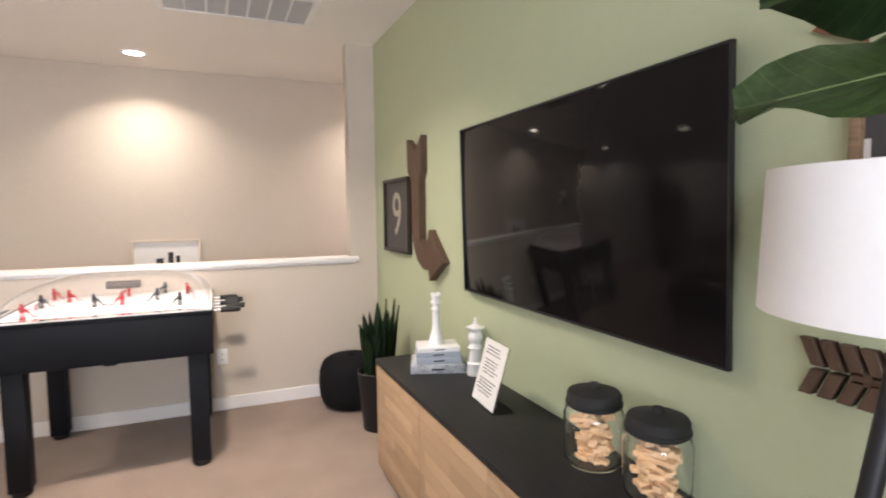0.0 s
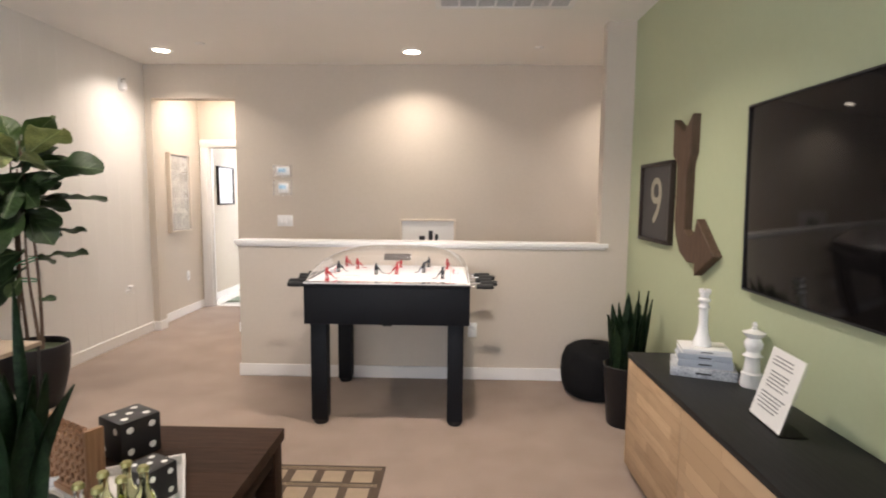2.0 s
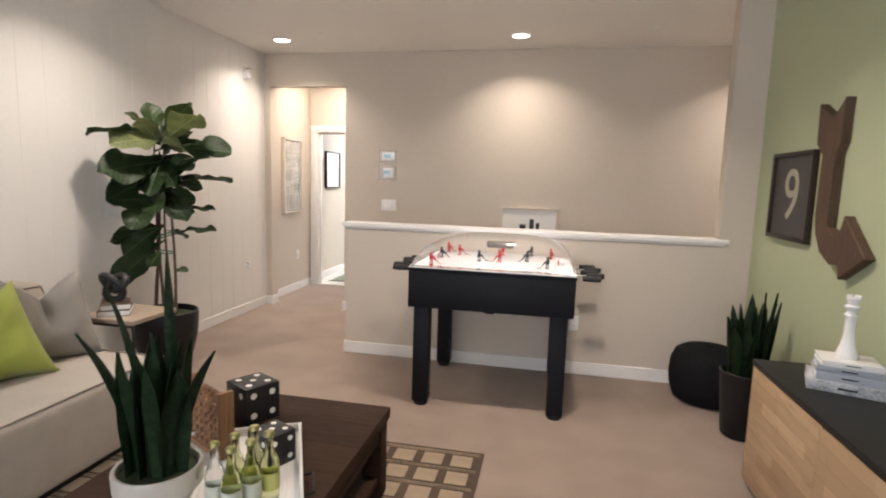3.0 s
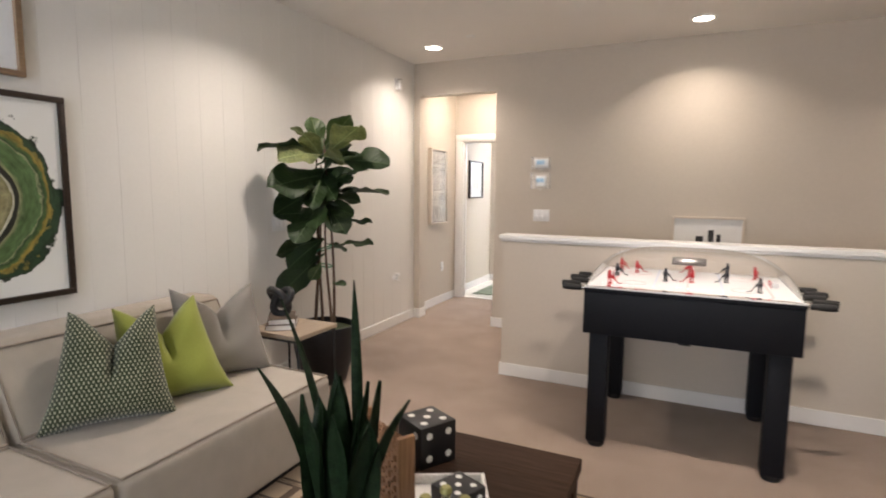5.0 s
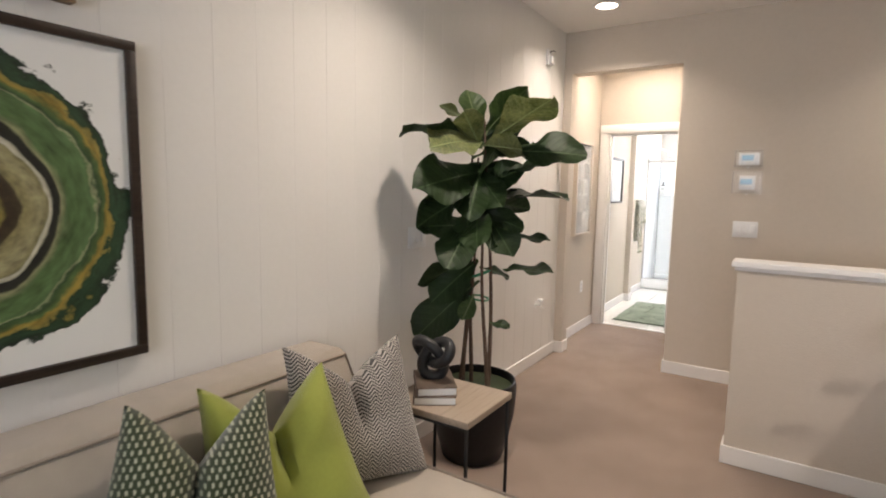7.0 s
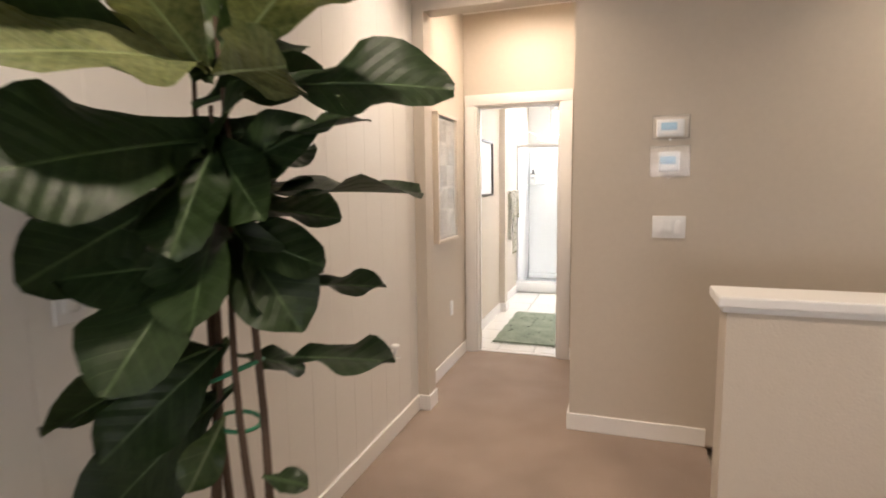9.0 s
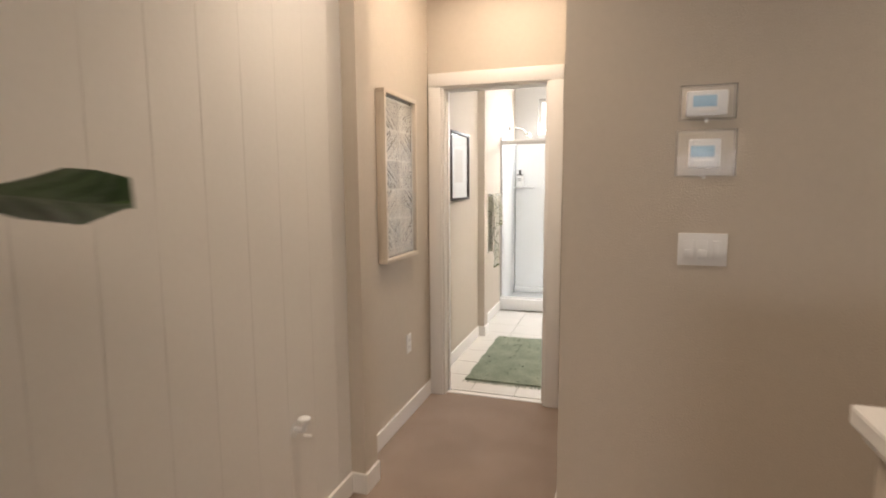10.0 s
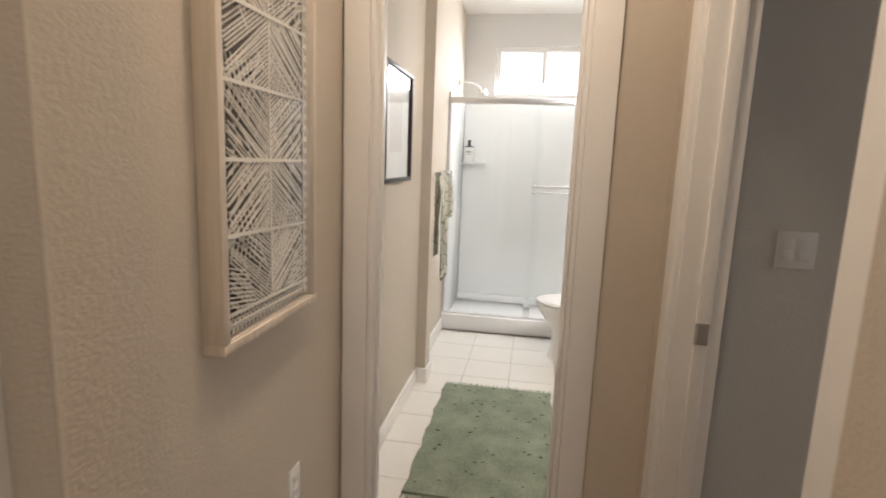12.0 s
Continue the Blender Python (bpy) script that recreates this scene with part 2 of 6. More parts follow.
def tube(points, radius, seg=10, closed=False):
    """A round bar through points; radius may be a list."""
    bm = bmesh.new()
    pts = [Vector(p) for p in points]
    rings = []
    count = len(pts)
    up = Vector((0.13, 0.21, 0.97))
    for i, p in enumerate(pts):
        a = pts[(i - 1) % count] if closed or i else p
        b = pts[(i + 1) % count] if closed or i < count - 1 else p
        d = (b - a).normalized()
        u = d.cross(up)
        if u.length < 1e-3:
            u = d.cross(Vector((1, 0, 0)))
        u.normalize()
        w = d.cross(u)
        up = u.cross(d)
        r = radius[i] if isinstance(radius, (list, tuple)) else radius
        rings.append([bm.verts.new(p + u * r * math.cos(2 * math.pi * k / seg) + w * r * math.sin(2 * math.pi * k / seg)) for k in range(seg)])
    for i in range(count if closed else count - 1):
        a, b = rings[i], rings[(i + 1) % count]
        for k in range(seg):
            bm.faces.new((a[k], a[(k + 1) % seg], b[(k + 1) % seg], b[k]))
    if not closed:
        bm.faces.new(rings[0])
        bm.faces.new(rings[-1])
    bmesh.ops.recalc_face_normals(bm, faces=bm.faces[:])
    return bm


def part(name, bm, material, parent=None, label="", smooth=True, m=None):
    """Links a bmesh as one mesh object, under a thing or part if one is given."""
    if m is not None:
        bm.transform(m)
    me = bpy.data.meshes.new(name)
    bm.to_mesh(me)
    bm.free()
    me.materials.append(material)
    if smooth:
        me.shade_smooth()
        me.set_sharp_from_angle(angle=radians(38))
    ob = new(name, me)
    ob.parent = parent
    if label:
        ob["label"] = label
    return ob


def thing(name, m, label, category, group=""):
    ob = new(name)
    ob.empty_display_size = 0.1
    ob.matrix_world = m
    return tagged(ob, label, category, group)


def structure(name, bm, material, label, category="wall", smooth=False):
    return tagged(part(name, bm, material, smooth=smooth), label, category, kind="structure")


def wall_y(y0, y1, x0, x1, z1, holes=(), z0=0.0):
    """A wall across y0..y1 from x0 to x1 with openings (x0, z0, x1, z1)."""
    bm = bmesh.new()
    xs = sorted({x0, x1, *[h[0] for h in holes], *[h[2] for h in holes]})
    zs = sorted({z0, z1, *[h[1] for h in holes], *[h[3] for h in holes]})
    for a, b in zip(xs, xs[1:]):
        for c, d in zip(zs, zs[1:]):
            if not any(h[0] <= (a + b) / 2 <= h[2] and h[1] <= (c + d) / 2 <= h[3] for h in holes):
                box(a, y0, c, b, y1, d, bm=bm)
    bmesh.ops.remove_doubles(bm, verts=bm.verts[:], dist=1e-4)
    bm.verts.index_update()
    faces = {}
    for f in bm.faces:
        faces.setdefault(tuple(sorted(v.index for v in f.verts)), []).append(f)
    bmesh.ops.delete(bm, geom=[f for fs in faces.values() if len(fs) > 1 for f in fs], context="FACES_ONLY")
    return bm


def wall_x(x0, x1, y0, y1, z1, holes=(), z0=0.0):
    bm = wall_y(x0, x1, y0, y1, z1, holes, z0)
    for v in bm.verts:
        v.co = Vector((v.co.y, v.co.x, v.co.z))
    bmesh.ops.reverse_faces(bm, faces=bm.faces[:])
    return bm


def base(name, x0, y0, x1, y1, h=0.098):
    """A baseboard with an eased top edge."""
    bm = box(x0, y0, 0.0, x1, y1, h, 0.004)
    return structure(name, bm, M_TRIM, "white painted baseboard along the wall", "baseboard")


# ---- structure ----
T = 0.13
# floors
bm = box(-3.4, BACK - 0.2, -0.08, -1.45, END + 0.06, 0.0)
box(-1.45, BACK - 0.2, -0.08, 1.7, HALF + 0.12, 0.0, bm=bm)
structure("floor", bm, M_CARPET, "beige cut-pile carpet over the whole room and hallway", "carpet")
structure("bath_floor", box(-3.5, END + 0.06, -0.09, 0.2, 10.7, -0.008), M_GROUT, "white square floor tiles with grey grout joints", "floor")
backdrop = part("backdrop", box(-4.5, 11.4, 0.5, 0.5, 11.45, 4.5), glow("bright_overcast", (0.95, 0.98, 1.0), 2.2))
tagged(backdrop, "bright white sky outside the bathroom window", "sky", kind="structure")
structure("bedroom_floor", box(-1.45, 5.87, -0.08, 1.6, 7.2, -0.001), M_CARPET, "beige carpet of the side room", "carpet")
# stairs going down between half wall and far wall
stair = thing("staircase", pose(-1.45, HALF + 0.12, 0), "beige carpeted staircase going down behind the half wall", "stairs")
for i in range(14):
    part("step", box(i * 0.26, 0, -0.18 * (i + 1) - 0.18, (i + 1) * 0.26 + 0.02, FAR - HALF - 0.12, -0.18 * (i + 1), 0.012), M_CARPET, stair)
part("landing", box(3.64, 0, -2.9, 4.66, FAR - HALF - 0.12, -2.70), M_CARPET, stair)
tagged(stair, kind="structure")
# walls
structure("wall_west_backing", box(PX - 0.14, BACK - 0.2, 0, PX - 0.012, FAR + T, CEIL), M_PANEL, "backing wall behind white vertical boards")
structure("wall_hall_west", box(HX - 0.12, FAR + T, 0, HX, END, CEIL), M_WALL, "beige textured hallway wall")
structure("wall_north", wall_y(FAR, FAR + T, PX, 3.35, CEIL, [(-3.03, 0, -2.165, 2.415)]), M_WALL, "beige textured wall with an opening to the hallway")
structure("wall_north_lower", box(-1.45, FAR, -2.9, 3.35, FAR + T, -0.0801), M_WALL, "beige stairwell wall below the floor line")
structure("wall_east", wall_x(GX, GX + 0.14, BACK - 0.2, HALF, CEIL), M_GREEN, "sage green painted wall")
structure("wall_stair_east", box(3.21, HALF + 0.12, -2.9, 3.35, FAR, CEIL), M_WALL, "beige stairwell wall")
structure("wall_south", wall_y(BACK - 0.13, BACK, PX, GX, CEIL, [(-2.0, 0.7, 0.2, 2.2)]), M_WALL, "beige wall with a wide window")
structure("wall_half", box(-1.607, HALF, 0, 1.215, HALF + 0.12, 1.045), M_WALL, "beige half wall guarding the stairs")
structure("wall_half_lower", box(-1.45, HALF + 0.005, -2.9, 3.35, HALF + 0.1199, -0.0801), M_WALL, "beige stairwell wall under the half wall")
structure("wall_pier", box(1.215, HALF, 0, 3.35, HALF + 0.12, CEIL), M_WALL, "beige full-height pier beside the half wall")
structure("wall_hall_east", wall_x(HR, HR + 0.12, FAR + T, END, CEIL, [(6.0, 0, 6.76, 2.05)]), M_WALL, "beige hallway wall with a doorway")
structure("wall_hall_north", wall_y(END, END + T, HX - 0.12, HR + 0.12, CEIL, [(-3.055, 0, -2.37, 2.04)]), M_WALL, "beige wall with the bathroom doorway")
structure("wall_bath_west", box(HX - 0.15, END + T, 0, -3.185, 8.43, CEIL), M_WALL, "beige bathroom wall")
structure("wall_bath_pier", box(HX - 0.15, 8.43, 0, -3.12, 8.56, CEIL), M_WALL, "beige short pier in the bathroom wall")
structure("wall_bath_west_far", box(HX - 0.15, 8.56, 0, -3.215, 10.45, CEIL), M_WALL, "beige bathroom wall beside the shower")
M_BATHPAINT = mat("pale_grey_paint", (0.62, 0.61, 0.59), 0.7, vary=0.02, bump=0.3, bump_scale=130)
structure("wall_bath_north", wall_y(10.45, 10.6, -3.3, 0.1, CEIL, [(-2.925, 2.045, -2.025, 2.475)]), M_BATHPAINT, "pale grey bathroom wall with a high window")
structure("wall_bath_east", box(-1.60, END + T, 0, -1.48, 10.45, CEIL), M_WALL, "beige bathroom wall")
structure("wall_bath_south", box(HR + 0.12, END + 0.07, 0, 1.6, END + T, CEIL), M_BATHPAINT, "grey wall of the side room")
structure("wall_bedroom_east", box(1.41, FAR + T, 0, 1.55, END + 0.07, CEIL), M_BATHPAINT, "grey wall of the side room")
bm = box(-3.5, BACK - 0.2, CEIL, 1.7, HALF + 0.12, CEIL + 0.1)
box(-3.5, HALF + 0.12, CEIL, 3.4, 10.7, CEIL + 0.1, bm=bm)
structure("ceiling", bm, M_CEIL, "smooth white ceiling", "ceiling")

# half wall cap
bm = box(-1.635, HALF - 0.028, 1.062, 1.275, HALF + 0.148, 1.094, 0.006)
box(-1.622, HALF - 0.014, 1.045, 1.255, HALF + 0.134, 1.062, 0.004, bm=bm)
structure("half_wall_cap", bm, M_TRIM, "white painted wooden cap on the half wall", "trim")
# baseboards
base("baseboard_west", PX, BACK, PX + 0.014, FAR - 0.014)
base("baseboard_pier", PX, FAR - 0.014, -3.03, FAR)
base("baseboard_pier_side", -3.03, FAR - 0.014, -3.016, FAR + T)
base("baseboard_hall_west", HX, FAR + T, HX + 0.014, END)
base("baseboard_north", -2.179, FAR - 0.014, -1.45, FAR)
base("baseboard_north_side", -2.179, FAR, -2.165, FAR + T)
base("baseboard_half", -1.621, HALF - 0.014, GX, HALF)
base("baseboard_half_end", -1.621, HALF, -1.607, HALF + 0.134)
base("baseboard_east", GX - 0.014, BACK, GX, HALF - 0.014)
base("baseboard_hall_north", -2.285, END - 0.014, HR, END)
base("baseboard_bath_west", -3.185, END + T, -3.171, 8.43)
base("baseboard_bath_pier", -3.171, 8.416, -3.106, 8.43)
base("baseboard_bath_pier_side", -3.12, 8.43, -3.106, 8.56)
base("baseboard_bath_far", -3.215, 8.56, -3.201, 9.55)


def casing_y(name, x0, x1, top, y, side, label):
    """Door casing and jamb on a wall across y; side is -1 for the south face."""
    w, d = 0.085, 0.018
    ob = tagged(new(name), label, "door frame", kind="structure")
    ya, yb = (y - d, y) if side < 0 else (y, y + d)
    part("casing_leg", box(x0 - w, ya, 0, x0, yb, top, 0.004), M_TRIM, ob)
    part("casing_leg", box(x1, ya, 0, x1 + w, yb, top, 0.004), M_TRIM, ob)
    part("casing_head", box(x0 - w, ya, top, x1 + w, yb, top + w, 0.004), M_TRIM, ob)
    part("jamb", box(x0, y - 0.005, 0, x0 + 0.015, y + T, top, 0.002), M_TRIM, ob)
    part("jamb", box(x1 - 0.015, y - 0.005, 0, x1, y + T, top, 0.002), M_TRIM, ob)
    part("jamb_head", box(x0 + 0.015, y - 0.005, top - 0.015, x1 - 0.015, y + T, top, 0.002), M_TRIM, ob)
    part("stop", box(x0 + 0.015, y + 0.05, 0, x0 + 0.028, y + 0.085, top - 0.015, 0.002), M_TRIM, ob)
    part("stop", box(x1 - 0.028, y + 0.05, 0, x1 - 0.015, y + 0.085, top - 0.015, 0.002), M_TRIM, ob)
    return ob


casing_y("door_1", -3.055, -2.37, 2.04, END, -1, "white painted frame of the open bathroom doorway")
d2 = tagged(new("door_2"), "white painted frame of an open side doorway", "door frame", kind="structure")
part("casing_leg", box(HR - 0.018, 6.76, 0, HR, 6.845, 2.05, 0.004), M_TRIM, d2)
part("casing_leg", box(HR - 0.018, 5.915, 0, HR, 6.0, 2.05, 0.004), M_TRIM, d2)
part("casing_head", box(HR - 0.018, 5.915, 2.05, HR, 6.845, 2.135, 0.004), M_TRIM, d2)
part("jamb", box(HR - 0.004, 6.745, 0, HR + 0.12, 6.76, 2.05, 0.002), M_TRIM, d2)
part("jamb", box(HR - 0.004, 6.0, 0, HR + 0.12, 6.015, 2.05, 0.002), M_TRIM, d2)
part("stop", box(HR + 0.05, 6.732, 0, HR + 0.085, 6.745, 2.05, 0.002), M_TRIM, d2)
part("strike_plate", box(HR + 0.046, 6.7295, 0.945, HR + 0.082, 6.7319, 1.005, 0.001), M_CHROME, d2, "brushed metal strike plate")

# windows
def window(name, m, w, h, label):
    """A white sliding window in the plane y = 0."""
    ob = tagged(new(name), label, "window", kind="structure")
    ob.matrix_world = m
    for a in ((-w / 2, 0, w / 2, 0.04), (-w / 2, h - 0.04, w / 2, h)):
        part("window_frame", box(a[0], 0, a[1], a[2], 0.06, a[3], 0.003), M_TRIM, ob)
    for x in (-w / 2, -0.02, w / 2 - 0.04):
        part("window_frame", box(x, 0, 0.04, x + 0.04, 0.06, h - 0.04, 0.003), M_TRIM, ob)
    for x in (-w / 2 + 0.04, 0.02):
        p = part("pane", box(x, 0.03, 0.04, x + w / 2 - 0.06, 0.034, h - 0.04), M_GLASS, ob)
        p.visible_shadow = False
    return ob


window("window_1", pose(-2.475, 10.5, 2.045), 0.9, 0.43, "white sliding bathroom window high over the shower")
# out of view; its place is assumed from the cool daylight
window("window_2", pose(-0.9, BACK - 0.03, 0.7, 0, 0, 180), 2.2, 1.5, "white sliding window of the game room")

M_LENS = glow("warm_lamp_lens", (1.0, 0.85, 0.66), 14)


def downlight(x, y, power, spread=128):
    ob = thing("recessed_light", pose(x, y, CEIL), "lit white recessed downlight in the ceiling", "ceiling light", "recessed ceiling lights")
    part("trim_ring", lathe([(0.072, -0.001), (0.098, -0.001), (0.100, -0.006), (0.078, -0.011), (0.072, -0.008)], 40, False), M_WHITE, ob)
    part("lens", lathe([(0.0, -0.006), (0.074, -0.005)], 40, False), M_LENS, ob, "glowing warm lens")
    lamp("AREA", "downlight_lamp", pose(x, y, CEIL - 0.014), power, WARM, disk=0.14).data.spread = radians(spread)


for x, y, p in ((-2.61, 5.21, 10), (-0.32, 5.24, 9.5), (1.96, 5.24, 12), (0.07, 3.02, 22), (-2.3, 3.1, 15)):
    downlight(x, y, p)
downlight(-2.6, 6.42, 17, 172)

# panelled wall: vertical boards with open joints
boards = tagged(new("wall_west"), "white painted vertical board panelling", "wall", kind="structure")
y = BACK
while y < FAR - 0.02:
    y1 = min(y + 0.1783, FAR)
    part("board", box(PX - 0.012, y + 0.0001, 0, PX, y1 - 0.0001, CEIL, 0.0010, seg=1), M_PANEL, boards, smooth=False)
    y += 0.1783

# ceiling grille
vent = thing("ceiling_vent", pose(0.415, 3.86, CEIL), "white metal return-air grille in the ceiling", "vent")
part("backing", box(-0.43, -0.21, -0.004, 0.43, 0.21, -0.001), mat("vent_dark", (0.16, 0.17, 0.18), 0.7), vent, "dark backing")
for a in ((-0.47, -0.25, 0.47, -0.21), (-0.47, 0.21, 0.47, 0.25), (-0.47, -0.21, -0.43, 0.21), (0.43, -0.21, 0.47, 0.21)):
    part("frame", box(a[0], a[1], -0.014, a[2], a[3], -0.0005, 0.003), M_WHITE, vent)
for i in range(6):
    x = -0.43 + 0.86 * (i + 1) / 7
    part("divider", box(x - 0.008, -0.21, -0.012, x + 0.008, 0.21, -0.004, 0.002), M_WHITE, vent)
slat = box(-0.43, -0.006, -0.011, 0.43, 0.006, -0.0095)
first = part("slat", slat, mat("vent_slat_grey", (0.55, 0.56, 0.57), 0.5), vent, smooth=False)
first.location = (0, -0.195, 0.002)
for i in range(1, 21):
    o = first.copy()
    scene.collection.objects.link(o)
    o.location = (0, -0.195 + i * 0.0195, 0.002)

# sprinkler caps
for x, y in ((0.81, 5.1), (-2.15, 5.0)):
    ob = thing("sprinkler_cap", pose(x, y, CEIL), "small round white sprinkler cover in the ceiling", "sprinkler", "ceiling sprinklers")
    part("plate", lathe([(0, -0.006), (0.04, -0.006), (0.042, -0.001), (0, -0.001)], 28, False), M_WHITE, ob)
    part("stem", lathe([(0.016, -0.006), (0.016, -0.012), (0, -0.012)], 20, False), M_CEIL, ob)


# ---- wall plates ----
def switch_plate(m, gangs, label, h=0.117, on=(1, 1, 0)):
    """A decorator switch plate facing -y."""
    w = 0.07 + 0.046 * (gangs - 1)
    ob = thing("light_switch", m, label, "light switch")
    part("plate", box(-w / 2, -0.006, -h / 2, w / 2, 0, h / 2, 0.003), M_WHITE, ob)
    for i in range(gangs):
        x = (i - (gangs - 1) / 2) * 0.046
        part("insert", box(x - 0.017, -0.0075, -0.034, x + 0.017, -0.006, 0.034, 0.0006), M_WHITE, ob)
        part("rocker", box(x - 0.0145, -0.012, -0.031, x + 0.0145, -0.0075, 0.0 if on[i % 3] else 0.031, 0.002), M_WHITE, ob)
    return ob


def outlet(m, label):
    ob = thing("outlet", m, label, "outlet")
    part("plate", box(-0.035, -0.006, -0.058, 0.035, 0, 0.058, 0.003), M_WHITE, ob)
    for z in (-0.02, 0.02):
        part("socket", box(-0.016, -0.008, z - 0.014, 0.016, -0.006, z + 0.014, 0.003), M_WHITE, ob)
        for x in (-0.006, 0.006):
            part("slot", box(x - 0.001, -0.0084, z - 0.005, x + 0.001, -0.008, z + 0.005), M_BLACKMATTE, ob)
    return ob


switch_plate(pose(-1.67, FAR, 1.18), 3, "white three-gang rocker switch on the beige wall")
switch_plate(pose(-1.70, END + 0.07, 1.176), 2, "white two-gang rocker switch on a grey wall")
switch_plate(pose(PX, 3.62, 1.17, 0, 0, 90), 3, "white switch plate on the panelled wall")
outlet(pose(HX, 6.59, 0.46, 0, 0, 90), "white outlet low on the hallway wall")
outlet(pose(0.24, HALF, 0.40), "white outlet on the half wall behind the game table")

M_CASE = glass("clear_acrylic", (0.98, 0.985, 0.99), 0.12, 1.12)
M_MILKY = glass("milky_acrylic", (0.93, 0.93, 0.93), 0.04, 1.2)
M_MILKY.node_tree.nodes["Principled BSDF"].inputs["Transmission Weight"].default_value = 0.95
M_LCD = glow("blue_lcd", (0.35, 0.6, 0.8), 0.22)
M_LCD.node_tree.nodes["Principled BSDF"].inputs["Base Color"].default_value = (0.25, 0.4, 0.5, 1)
for z, w, h, body in ((1.69, 0.175, 0.115, (0.13, 0.085)), (1.519, 0.188, 0.158, (0.10, 0.10))):
    ob = thing("thermostat", pose(-1.68, FAR, z), "white wall thermostat under a clear plastic cover", "thermostat", "thermostats on the wall")
    bw, bh = body
    part("body", box(-bw / 2, -0.026, -bh / 2, bw / 2, 0, bh / 2, 0.006), M_WHITE, ob)
    part("display", box(-0.045, -0.028, -0.012, 0.03, -0.026, 0.026, 0.001), M_LCD, ob, "blue lit display")
    part("button", box(-0.03, -0.029, -0.03, 0.03, -0.026, -0.022, 0.001), M_CEIL, ob)
    c = box(-w / 2, -0.055, -h / 2, w / 2, 0, h / 2)
    bmesh.ops.delete(c, geom=[f for f in c.faces if all(abs(v.co.y) < 1e-6 for v in f.verts)], context="FACES")
    bmesh.ops.solidify(c, geom=c.faces[:], thickness=0.003)
    k = part("cover", c, M_MILKY, ob, "clear plastic cover")
    k.visible_shadow = False
    part("lock", lathe([(0.006, -0.01), (0.006, 0.0), (0, 0)], 14), M_WHITE, ob, m=pose(0, -0.030, -h / 2 - 0.003, 90))

# fire alarm and hose fitting on the panelled wall
ob = thing("fire_alarm", pose(PX, 5.36, 2.475, 0, 0, 90), "white fire alarm strobe high on the panelled wall", "alarm")
part("base", box(-0.04, -0.02, -0.06, 0.04, 0, 0.06, 0.006), M_WHITE, ob)
part("horn", box(-0.034, -0.05, -0.05, 0.034, -0.02, 0.01, 0.008), M_WHITE, ob)
part("strobe", box(-0.025, -0.06, 0.015, 0.025, -0.02, 0.05, 0.01), M_CASE, ob)
ob = thing("wall_valve", pose(PX, 5.30, 0.50, 0, 0, 90), "small white capped valve on the panelled wall", "valve")
part("flange", lathe([(0, -0.004), (0.028, -0.004), (0.03, 0.0), (0, 0.0)], 24), M_WHITE, ob, m=pose(0, -0.002, 0, 90))
part("pipe", tube([(0, 0, 0), (0, -0.03, 0), (0, -0.042, 0.006), (0, -0.045, 0.03)], 0.011, 12), M_WHITE, ob)
part("knob", lathe([(0, 0.028), (0.02, 0.028), (0.024, 0.034), (0.024, 0.05), (0.018, 0.055), (0, 0.055)], 20), M_WHITE, ob, m=pose(0, -0.045, 0))
part("lever", box(-0.004, -0.075, -0.02, 0.004, -0.04, -0.012, 0.002), M_WHITE, ob)


# ---- pictures ----
def frame_parts(ob, w, h, depth, width, material, mat_paper, back=0.008):
    """A picture frame facing -y with its lower edge at z = 0."""
    for a in ((-w / 2, 0, w / 2, width), (-w / 2, h - width, w / 2, h), (-w / 2, width, -w / 2 + width, h - width), (w / 2 - width, width, w / 2, h - width)):
        part("frame", box(a[0], -depth, a[1], a[2], 0, a[3], 0.002), material, ob)
    return part("print", box(-w / 2 + width, -back, width, w / 2 - width, -0.002, h - width), mat_paper, ob)


